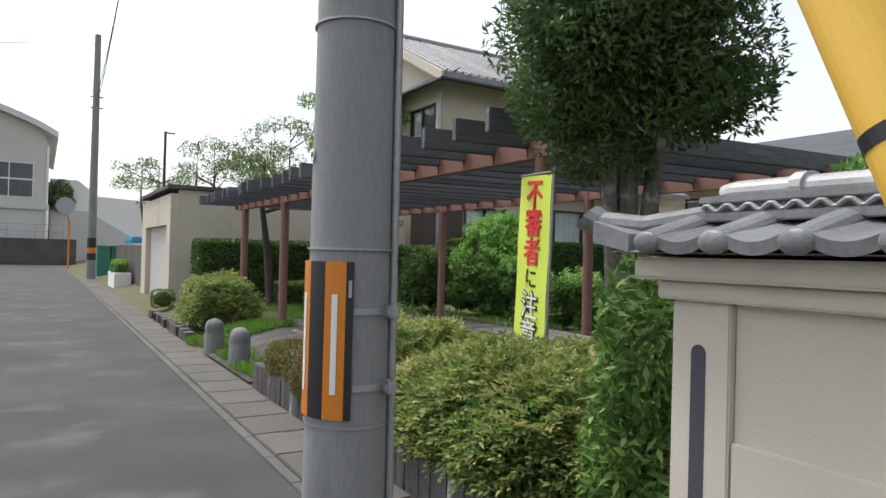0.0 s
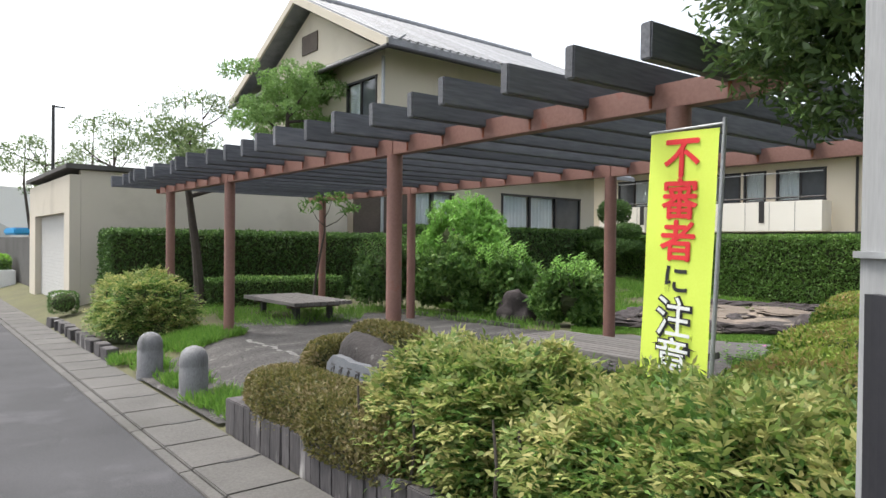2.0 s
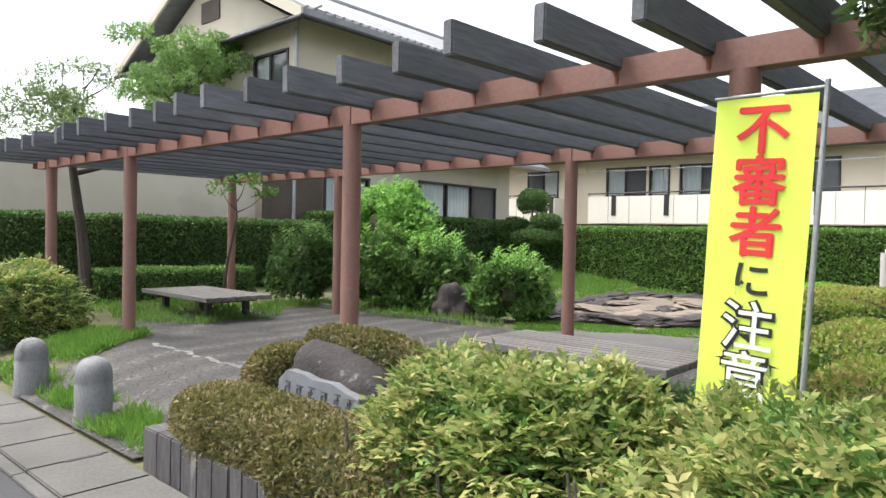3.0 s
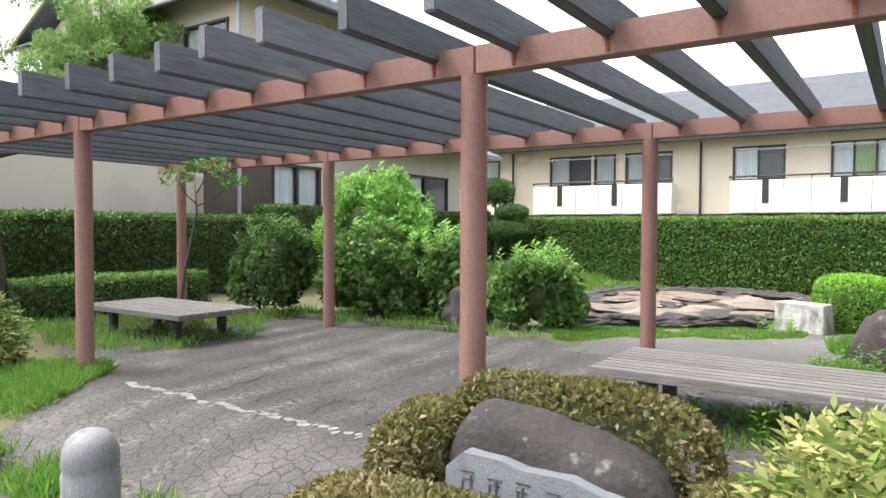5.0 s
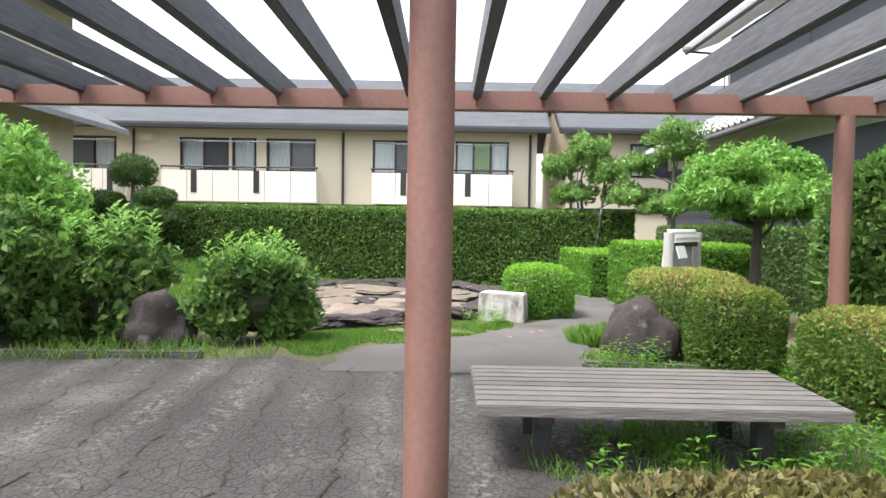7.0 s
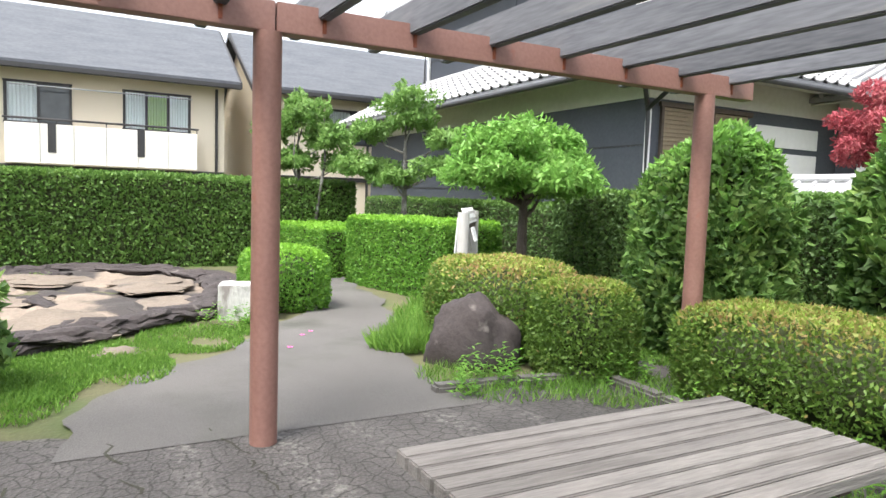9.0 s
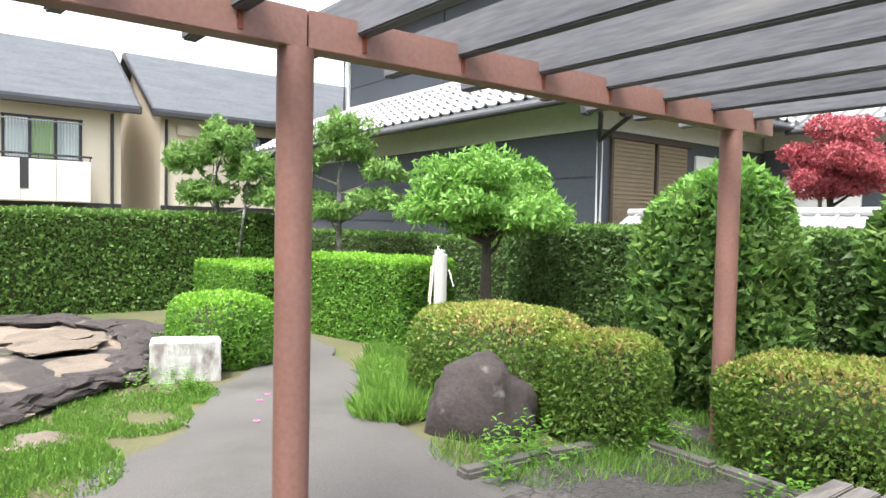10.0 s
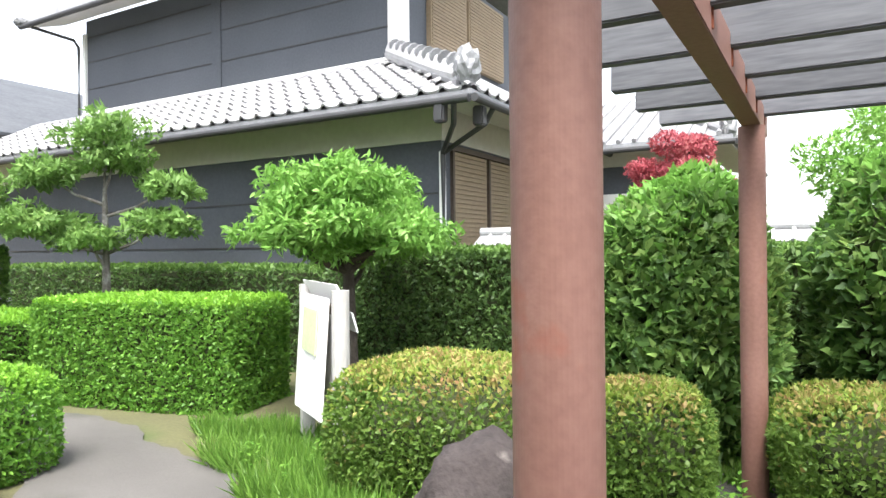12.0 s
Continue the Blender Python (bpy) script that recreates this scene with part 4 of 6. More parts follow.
# far wing of the house seen beside the maple
wing = thing("tiled_wing", "dark timber wing with pale tiled hip roof behind the maple", "house")
part("wall", bmx(box, (8.5, -4.3, 0), (10.8, -4.1, 3.2)), M_BLUEGREY, wing)
part("end_wall", bmx(box, (8.5, -9.0, 0), (8.7, -4.304, 3.2)), M_DARKWOOD, wing)
part("eave_wall", bmx(box, (8.48, -4.32, 3.204), (10.8, -4.08, 3.55)), M_GYM, wing)
part("paper_window", bmx(box, (9.1, -4.098, 1.6), (10.4, -4.06, 2.7)), M_WHITEWALL, wing)
part("window_bar", bmx(box, (9.72, -4.058, 1.6), (9.78, -4.04, 2.7)), M_DARKWOOD, wing)
part("roof", bmx(prism, [(7.75, -3.3, 3.42), (11.2, -3.3, 3.42), (11.2, -6.2, 4.75), (9.9, -6.2, 4.75)], (0, 0, 0.08)), M_KAWARA, wing)
part("end_roof", bmx(prism, [(7.75, -3.3, 3.42), (9.9, -6.2, 4.75), (9.9, -9.2, 4.75), (7.75, -9.2, 3.42)], (0, 0, 0.08)), M_KAWARA, wing)
part("soffit", bmx(prism, [(7.8, -3.36, 3.38), (11.1, -3.36, 3.38), (11.1, -4.06, 3.5), (8.45, -4.06, 3.5)], (0, 0, 0.03)), M_GYM, wing)
part("end_soffit", bmx(prism, [(7.8, -9.1, 3.38), (7.8, -3.4, 3.38), (8.47, -4.1, 3.5), (8.47, -9.1, 3.5)], (0, 0, 0.03)), M_GYM, wing)
part("hip_ridge", bmx(limb, [(7.78, -3.34, 3.56), (9.9, -6.2, 4.92)], 0.11, 0.1, 10), M_KAWARA_PALE, wing)
part("ridge_end", bmx(blob, (7.82, -3.4, 3.66), (0.13, 0.13, 0.18), 0.3, 3, 5, 3), M_KAWARA, wing)
part("eave_gutter", bmx(rod, (7.7, -3.24, 3.38), (10.0, -3.24, 3.38), 0.045), M_IRON, wing)
part("eave_gutter", bmx(rod, (7.69, -3.24, 3.38), (7.69, -9.1, 3.38), 0.045), M_IRON, wing)
for j in range(11):
    x = 7.95 + 0.27 * j
    f = min(1.0, (x - 7.75) / 2.15)
    part("tile_rib", bmx(rod, (x, -3.28, 3.53), (x, -3.3 - 2.9 * f, 3.53 + 1.33 * f), 0.045, None, 6), M_KAWARA_PALE, wing)
for j in range(21):
    y = -3.6 - 0.27 * j
    f = min(1.0, (-3.3 - y) / 2.9)
    part("tile_rib", bmx(rod, (7.73, y, 3.53), (7.75 + 2.15 * f, y, 3.53 + 1.33 * f), 0.045, None, 6), M_KAWARA_PALE, wing)

# ---- boundary wall with tile cap ----
cap_wall = thing("tile_capped_wall", "plastered boundary wall with pale tile coping", "wall")
part("wall", bmx(box, (2.9, 0.45, 0), (10.2, 0.62, 1.72)), M_GARDENWALL, cap_wall)
for s in (-1, 1):
    part("coping", bmx(prism, [(2.85, 0.535, 1.86), (10.3, 0.535, 1.86), (10.3, 0.535 + s * 0.24, 1.72), (2.85, 0.535 + s * 0.24, 1.72)], (0, 0, 0.035)), M_KAWARA_PALE, cap_wall)
part("ridge_cap", bmx(rod, (2.85, 0.535, 1.92), (10.3, 0.535, 1.92), 0.055), M_KAWARA_PALE, cap_wall)
for k in range(37):
    part("coping_roll", bmx(rod, (2.95 + 0.2 * k, 0.535, 1.9), (2.95 + 0.2 * k, 0.79, 1.755), 0.026, None, 8), M_KAWARA_PALE, cap_wall)

# ---- roadside garden wall with heavy roof tiles ----
gw = thing("garden_wall", "beige plastered garden wall with grey rolled roof tiles", "wall")
part("wall", bmx(box, (2.0, -4.0, 0), (2.24, 1.42, 1.38)), M_GARDENWALL, gw)
part("lower_panel", bmx(box, (1.978, -4.0, 0), (1.997, 1.418, 0.92), 0.004), M_GARDENWALL, gw)
part("end_pillar", bmx(box, (1.97, 1.424, 0), (2.27, 1.66, 1.38), 0.006), M_GARDENWALL, gw)
slot_pts = [(1.968, 1.515, 0.25), (1.968, 1.515, 1.2)] + [(1.968, 1.545 - 0.03 * math.cos(a * math.pi / 8), 1.2 + 0.03 * math.sin(a * math.pi / 8)) for a in range(1, 8)] + [(1.968, 1.575, 1.2), (1.968, 1.575, 0.25)]
part("dark_slot", bmx(prism, slot_pts, (0.004, 0, 0)), surface("slot_lining", (0.06, 0.06, 0.08), (0.08, 0.08, 0.1), 0.7), gw)
part("lower_cornice", bmx(box, (1.93, -4.0, 1.382), (2.31, 1.7, 1.45), 0.008), M_GARDENWALL, gw)
part("upper_cornice", bmx(box, (1.87, -4.0, 1.452), (2.37, 1.76, 1.53), 0.01), M_GARDENWALL, gw)
part("tile_bed", bmx(prism, [(1.8, -4.0, 1.47), (2.12, -4.0, 1.62), (2.44, -4.0, 1.47), (2.12, -4.0, 1.45)], (0, 5.8, 0)), M_KAWARA, gw)
eave_roll = mesh_of("eave_roll", bmx(rod, (1.77, 0, 1.52), (2.1, 0, 1.645), 0.052, None, 14), M_KAWARA)
bm = bmesh.new()
m = 10
grid = []
for i in range(m + 1):
    u = -0.105 + 0.21 * i / m
    dip = 0.045 * (u / 0.105) ** 2
    grid.append([bm.verts.new((1.76, u, 1.495 + dip - 0.035)), bm.verts.new((1.755, u, 1.515 + dip)), bm.verts.new((2.1, u, 1.625 + dip * 0.5))])
for a, b in zip(grid, grid[1:]):
    for k in range(2):
        bm.faces.new((a[k], a[k + 1], b[k + 1], b[k]))
pan = mesh_of("eave_pan", bm, M_KAWARA)
boss = mesh_of("eave_boss", bmx(blob, (1.762, 0, 1.517), (0.025, 0.055, 0.055), 0, 1, 0, 3), M_KAWARA)
for k in range(20):
    y = 1.6 - 0.262 * k
    shared("eave_roll", eave_roll, pose(0, y, 0), gw)
    shared("eave_boss", boss, pose(0, y, 0), gw)
    shared("eave_pan", pan, pose(0, y - 0.131, 0), gw)
part("end_tile", bmx(prism, [(1.8, 1.72, 1.47), (1.8, 1.9, 1.52), (1.8, 1.9, 1.63), (1.8, 1.72, 1.56)], (0.4, 0, 0.03)), M_KAWARA, gw)
part("corner_tile", bmx(limb, [(2.1, 1.6, 1.66), (1.95, 1.78, 1.6), (1.88, 1.93, 1.62), (1.85, 1.98, 1.66)], 0.06, 0.075, 12), M_KAWARA, gw)
part("ridge_course", bmx(box, (2.0, -4.0, 1.625), (2.24, 1.62, 1.668), 0.006), M_KAWARA, gw)
part("upper_ridge_course", bmx(box, (2.02, -4.0, 1.715), (2.22, 1.6, 1.752), 0.006), M_KAWARA, gw)
part("ridge_core", bmx(box, (2.04, -4.0, 1.669), (2.2, 1.58, 1.714)), M_KAWARA, gw)
wave_pts = [(2.02, 1.58 - 0.0135 * i, 1.691 + 0.016 * math.sin(i * math.tau / 6)) for i in range(420)]
part("wave_course", bmx(limb, wave_pts, 0.011, 0.011, 6), M_KAWARA, gw)
part("ridge_tile", bmx(limb, [(2.12, 1.54, 1.76), (2.12, 1.5, 1.77), (2.12, -4, 1.77)], 0.062, 0.066, 16), M_KAWARA_PALE, gw)
for k in range(16):
    part("ridge_collar", bmx(rod, (2.12, 1.28 - 0.34 * k, 1.775), (2.12, 1.24 - 0.34 * k, 1.775), 0.078, None, 16), M_KAWARA_PALE, gw)

# the tile courses sit low on the cornice
for ob in gw.children:
    if ob.name.split(".")[0] in ("tile_bed", "eave_roll", "eave_boss", "eave_pan", "end_tile", "corner_tile", "ridge_course", "upper_ridge_course", "ridge_core", "wave_course", "ridge_tile", "ridge_collar"):
        ob.matrix_basis = Matrix.Translation((0, 0, 0.488)) @ Matrix.Diagonal((1, 1, 0.72, 1)) @ ob.matrix_basis
gw.location = (0.03, -0.035, 0)

# ---- utility pole with striped guard ----
PX, PY = 1.025, 2.297
pole = thing("utility_pole", "round grey concrete utility pole with orange and black guard", "utility pole")
part("shaft", bmx(rod, (PX, PY, -0.1), (PX, PY, 9.5), 0.183, 0.125, 40), M_POLE, pole, smooth=False)


def arc_sheet(bm, a0, a1, z0, z1, r0, r1):
    n = max(2, int((a1 - a0) / 4))
    ring = [(radians(a0 + (a1 - a0) * k / n)) for k in range(n + 1)]
    pts = [(PX + r1 * math.cos(a), PY + r1 * math.sin(a), z0) for a in ring] + [(PX + r0 * math.cos(a), PY + r0 * math.sin(a), z0) for a in ring[::-1]]
    return prism(bm, pts, (0, 0, z1 - z0))


for name, a0, a1, mat in (("black_stripe", 242.5, 251, M_RUBBER), ("orange_stripe", 215, 242, M_ORANGE), ("black_stripe", 190, 214.5, M_RUBBER), ("orange_stripe", 165, 189.5, M_ORANGE), ("black_stripe", 138, 164.5, M_RUBBER)):
    s = part(name, bmx(arc_sheet, a0, a1, 0.93, 1.485, 0.176, 0.191 if "orange" in name else 0.1925), mat, pole)
    if "orange" in name:
        c = (a0 + a1) / 2
        part("reflector", bmx(arc_sheet, c - 3.6, c + 3.6, 1.02, 1.37, 0.1915, 0.194), M_REFLECT, s)
part("guard_tag", bmx(arc_sheet, 245, 249, 1.36, 1.42, 0.193, 0.197), M_STEEL, pole)
for z in (1.31, 1.04):
    part("steel_band", bmx(arc_sheet, 252, 345, z - 0.012, z + 0.012, 0.176, 0.184), M_STEEL, pole)
    part("band_clamp", bmx(box, (PX + 0.08, PY - 0.215, z - 0.022), (PX + 0.13, PY - 0.15, z + 0.022), 0.008), M_STEEL, pole)
for z in (1.53, 0.9, 2.35, 2.75):
    part("tie_wire", bmx(arc_sheet, 95, 355, z - 0.004, z + 0.004, 0.165, 0.183 - 0.0045 * (z > 2)), M_STEEL, pole)
part("conduit", bmx(rod, (PX + 0.15, PY - 0.13, 0), (PX + 0.13, PY - 0.115, 5), 0.016), M_STEEL, pole)
part("cable_loop", bmx(limb, [(PX + 0.12, PY - 0.14, 3.1), (PX + 0.17, PY - 0.2, 2.75), (PX + 0.2, PY - 0.22, 2.62), (PX + 0.22, PY - 0.16, 2.72), (PX + 0.16, PY - 0.12, 2.85)], 0.02, 0.02, 8), M_RUBBER, pole)
part("number_plate", bmx(arc_sheet, 200, 228, 2.45, 2.75, 0.17, 0.182), M_PAPER, pole)
for k in range(4):
    part("plate_mark", bmx(arc_sheet, 205, 222, 2.5 + 0.06 * k, 2.53 + 0.06 * k, 0.181, 0.1835), M_IRON, pole)
seal = bmesh.new()
bmesh.ops.create_cone(seal, cap_ends=True, segments=24, radius1=0.024, radius2=0.024, depth=0.004, matrix=Matrix.Translation((PX - 0.1775, PY + 0.018, 1.87)) @ Matrix.Rotation(radians(175), 4, "Z") @ Matrix.Rotation(radians(90), 4, "Y"))
seal = part("seal", seal, M_REFLECT, pole)


def lettering(text, size, m, material, parent, bold=0.0, name="letter", thick=0.001):
    """Raised or printed characters as a mesh."""
    cu = bpy.data.curves.new(name, "FONT")
    cu.body, cu.size, cu.offset, cu.extrude = text, size, bold, thick
    cu.align_x, cu.align_y = "CENTER", "CENTER"
    tmp = bpy.data.objects.new(name, cu)
    me = bpy.data.meshes.new_from_object(tmp)
    bpy.data.objects.remove(tmp)
    me.materials.clear()
    me.materials.append(material)
    ob = new(name, me)
    ob.parent, ob.matrix_basis = parent, m
    return ob


lettering("70", 0.028, Matrix.Translation((PX - 0.181, PY + 0.018, 1.87)) @ Matrix.Rotation(radians(-95), 4, "Z") @ Matrix.Rotation(radians(90), 4, "X"), M_IRON, seal)

# the pole is slimmer than its drawn radii
pole.scale, pole.location = (0.875, 0.875, 1), (0.125 * PX, 0.125 * PY, 0)

# yellow guy-wire cover
guy = thing("guy_wire_cover", "yellow plastic guy-wire cover with black rings", "wire cover")
ga, gb = Vector((1.1, -0.235, 0.0)), Vector((1.1, 2.2, 6.0))
gp = lambda f: ga + (gb - ga) * f
part("anchor", bmx(rod, gp(0), gp(0.03), 0.02), M_STEEL, guy)
part("sleeve", bmx(rod, gp(0.03), gp(0.37), 0.062, None, 28), M_YELLOW, guy)
for f in (0.1, 0.19, 0.283, 0.36):
    part("black_ring", bmx(rod, gp(f), gp(f + 0.004), 0.0635, None, 28), M_RUBBER, guy)
part("wire", bmx(rod, gp(0.37), gp(1.0), 0.006), M_STEEL, guy)

# ---- warning banner ----
ban = thing("warning_banner", "yellow-green cloth banner with red and black warning letters", "banner")
BM = Matrix.Translation((3.38, 4.2, 0.72)) @ Matrix.Rotation(radians(-90 - 6), 4, "Z") @ pose(0, 0, 0, 90, 0, 0) @ Matrix.Rotation(radians(-2.6), 4, "Z")
bm = bmesh.new()
grid = [[bm.verts.new((-0.222 + 0.0444 * i, 1.45 * j / 24, 0.0025 * math.sin(j * 0.5 + i * 0.35))) for i in range(11)] for j in range(25)]
for j in range(24):
    for i in range(10):
        bm.faces.new((grid[j][i], grid[j][i + 1], grid[j + 1][i + 1], grid[j + 1][i]))
bm.transform(BM)
cloth = part("cloth", bm, M_BANNER, ban)
part("banner_pole", bmx(rod, BM @ Vector((0.25, -0.6, 0)), BM @ Vector((0.25, 1.5, 0)), 0.012), M_STEEL, ban)
part("cross_bar", bmx(rod, BM @ Vector((-0.23, 1.455, 0)), BM @ Vector((0.25, 1.47, 0)), 0.008), M_STEEL, ban)
for ch, v, mat, bold in (("不", 1.29, M_RED, 0.0), ("審", 1.06, M_RED, 0.0), ("者", 0.83, M_RED, 0.0), ("に", 0.62, M_RUBBER, 0.003), ("注", 0.4, M_RUBBER, 0.012), ("意", 0.17, M_RUBBER, 0.012)):
    size = 0.18 if ch == "に" else 0.24
    lettering(ch, size, BM @ Matrix.Translation((0.0, v, 0.006)), mat, cloth, bold)
    if mat is M_RED:
        for k, (dx, dy) in enumerate(((0.006, 0), (-0.006, 0), (0, 0.005), (0, -0.005))):
            lettering(ch, size, BM @ Matrix.Translation((dx, v + dy, 0.0066 + 0.0006 * k)), mat, cloth, 0.0)
    if ch in "注意":
        lettering(ch, size, BM @ Matrix.Translation((-0.003, v + 0.004, 0.009)), M_PAPER, cloth, 0.001, "letter_face")

# ---- stone posts at the entrance ----
for x, y, h in ((2.22, 8.55, 0.48), (2.19, 9.87, 0.47)):
    base = float(gz(x, y)) - 0.05
    bm = bmesh.new()
    prof = [(0.14, 0), (0.143, 0.05), (0.132, 0.12), (0.134, h - 0.16), (0.126, h - 0.145), (0.132, h - 0.12), (0.128, h - 0.05), (0.11, h), (0.075, h + 0.035), (0.03, h + 0.052)]
    rings = [[bm.verts.new((x + rr * math.cos(k * math.tau / 24), y + rr * math.sin(k * math.tau / 24), base + z)) for k in range(24)] for rr, z in prof]
    for lo, hi in zip(rings, rings[1:]):
        for k in range(24):
            bm.faces.new((lo[k], lo[(k + 1) % 24], hi[(k + 1) % 24], hi[k]))
    bm.faces.new(rings[-1])
    tagged(part("stone_bollard", bm, M_GRANITE, None, "", True), "round-topped grey granite bollard with dark stains", "bollard", "bollards at the plaza entrance")

# ---- stones ----
def boulder(name, centre, radii, material, label, bumps=0.3, scale=1.3, seed=0, turn=0, category="rock"):
    bm = bmx(blob, (0, 0, 0), radii, bumps, scale, seed, 4)
    bm.transform(Matrix.Translation(centre) @ Matrix.Rotation(radians(turn), 4, "Z"))
    return tagged(part(name, bm, material, None, "", True), label, category)


boulder("standing_rock", (7.92, 5.28, 0.36), (0.26, 0.38, 0.46), M_ROCK, "dark brown standing rock among clipped azaleas", 0.24, 1.1, 4, -55)
boulder("shrub_rock", (8.05, 10.0, 0.32), (0.28, 0.33, 0.42), M_ROCK, "dark rock half hidden between leafy shrubs", 0.3, 1.4, 2)
name_stone = thing("name_stone", "dark natural stone with an engraved grey plate", "name stone")
bm = bmx(blob, (0, 0, 0), (1, 1, 1), 0.0, 1, 0, 4)
for v in bm.verts:
    d = v.co.normalized()
    k = (abs(d.x) ** 3.4 + abs(d.y) ** 3.4 + abs(d.z) ** 3.4) ** (-1 / 3.4)
    k *= 1 + 0.16 * noise.fractal(d * 1.6 + Vector((3, 1, 0)), 0.9, 2.0, 4)
    v.co = Vector((d.x * 0.15 * k, d.y * 0.46 * k, d.z * 0.29 * k + 0.08 * d.y))
bm.transform(Matrix.Translation((2.83, 6.33, 0.5)) @ Matrix.Rotation(radians(8), 4, "Y"))
part("stone", bm, surface("lichened_dark_stone", (0.016, 0.014, 0.013), (0.042, 0.036, 0.034), 0.9, 4, 35, 0.9, stain=(0.16, 0.155, 0.145), stain_scale=12, stain_at=(0.64, 0.74)), name_stone, "", True)
outline = [(6.72, 0.34), (6.73, 0.6), (6.66, 0.665), (6.5, 0.665), (6.4, 0.645), (6.22, 0.65), (6.1, 0.62), (5.98, 0.6), (5.93, 0.34)]
M_PLATE = surface("engraved_slate", (0.1, 0.108, 0.12), (0.17, 0.178, 0.19), 0.7, 5, 90, 0.4, stain=(0.07, 0.07, 0.068), stain_scale=5)
plate = part("plate", bmx(prism, [(2.6 + 0.12 * (z - 0.34), y, z) for y, z in outline], (0.07, 0, 0)), M_PLATE, name_stone)
for k in range(6):
    y = 6.63 - 0.118 * k
    for dy, z, w, h in ((0.0, 0.6 - 0.008 * (k % 2), 0.03, 0.004), (0.006 * (k % 3) - 0.006, 0.572, 0.022, 0.0035), (0.004, 0.53 + 0.006 * (k % 3), 0.032, 0.004), (-0.018 + 0.01 * (k % 3), 0.55, 0.0035, 0.04), (0.02, 0.545, 0.003, 0.022 + 0.006 * (k % 2))):
        x = 2.6 + 0.12 * (z - 0.34)
        part("engraved_mark", bmx(box, (x - 0.0035, y + dy - w, z - h), (x + 0.012, y + dy + w, z + h)), M_KERBSTONE, plate)
bm = bmx(box, (-0.2, -0.335, 0), (0.2, 0.335, 0.42), 0.012)
bmesh.ops.subdivide_edges(bm, edges=bm.edges, cuts=5, use_grid_fill=True)
for v in bm.verts:
    v.co += 0.012 * noise.noise_vector(v.co * 9) * min(1, v.co.z * 4)
bm.transform(pose(11.35, 6.3, 0.06, 0, 0, -16))
tagged(part("white_stone", bm, M_MARBLE), "squared whitish stone block with dark streaks", "stone block")

rock_bed = thing("rock_bed", "sunken bed of dark and pale flat rocks", "rock garden")
r = random.Random(11)
dark_rocks = [mesh_of("rim_rock", bmx(blob, (0, 0, 0), (0.5, 0.24, 0.1), 0.45, 1.6, s, 3), M_ROCK) for s in range(4)]
pale_rocks = [mesh_of("flat_rock", bmx(blob, (0, 0, 0), (0.85, 0.6, 0.06), 0.4, 1.5, s + 9, 3), M_PALEROCK) for s in range(3)]
rim = [(9.5, 9.05), (10.4, 8.25), (11.2, 7.3), (11.75, 6.72), (12.9, 6.4), (14.3, 6.15), (15.6, 7.0), (16.0, 8.3), (15.2, 9.6), (13.9, 10.2), (11.8, 10.1), (10.0, 9.7), (9.5, 9.05)]
for (x0, y0), (x1, y1) in zip(rim, rim[1:]):
    n = max(2, int(math.hypot(x1 - x0, y1 - y0) / 0.4))
    for k in range(n):
        x, y = x0 + (x1 - x0) * k / n + r.uniform(-0.05, 0.05), y0 + (y1 - y0) * k / n + r.uniform(-0.05, 0.05)
        turn = math.degrees(math.atan2(y1 - y0, x1 - x0)) + r.uniform(-10, 10)
        shared("rim_rock", r.choice(dark_rocks), Matrix.Translation((x, y, float(gz(x, y)) + 0.08)) @ pose(0, 0, 0, r.uniform(-5, 5), r.uniform(-5, 5), turn) @ Matrix.Scale(r.uniform(0.8, 1.1), 4), rock_bed)


def in_rim(x, y):
    """Whether a place lies inside the ring of rim stones."""
    odd = False
    for (xa, ya), (xb, yb) in zip(rim, rim[1:]):
        if (ya > y) != (yb > y) and x < xa + (xb - xa) * (y - ya) / (yb - ya):
            odd = not odd
    return odd


# the outcrop between them: flat worn plates stepping over one another
M_OUTCROP = surface("worn_outcrop", (0.17, 0.135, 0.105), (0.28, 0.225, 0.175), 0.85, 2, 30, 0.6, stain=(0.045, 0.038, 0.035), stain_scale=0.75, stain_at=(0.46, 0.53))
bm = bmesh.new()
xs, ys = np.arange(9.4, 16.1, 0.1), np.arange(6.1, 10.3, 0.1)


def outcrop(x, y):
    f = noise.fractal(Vector((x * 0.55, y * 0.8, 3.0)), 0.9, 2.0, 3)
    return float(gz(x, y)) + 0.05 + 0.055 * round(f * 2.6) / 1.6 + 0.03 * noise.noise(Vector((x * 3, y * 3, 0)))


vs = [[bm.verts.new((x, y, outcrop(x, y))) for x in xs] for y in ys]
for j in range(len(ys) - 1):
    for i in range(len(xs) - 1):
        if in_rim(xs[i] + 0.05, ys[j] + 0.05):
            bm.faces.new((vs[j][i], vs[j][i + 1], vs[j + 1][i + 1], vs[j + 1][i]))
bmesh.ops.delete(bm, geom=[v for v in bm.verts if not v.link_faces], context="VERTS")
part("outcrop", bm, M_OUTCROP, rock_bed)
for k in range(60):
    x, y = r.uniform(10.2, 15.4), r.uniform(6.9, 9.8)
    if k % 3 or not in_rim(x, y):
        continue
    shared("flat_rock", r.choice(pale_rocks if r.random() < 0.55 else dark_rocks), Matrix.Translation((x, y, float(gz(x, y)) + 0.07)) @ pose(0, 0, 0, r.uniform(-4, 4), r.uniform(-4, 4), r.uniform(0, 360)) @ Matrix.Scale(r.uniform(0.6, 1.0), 4), rock_bed)
boulder("flat_rock", (9.6, 7.75, 0.1), (0.42, 0.28, 0.05), M_PALEROCK, "flat pale stone set in the grass", 0.3, 1.5, 5)
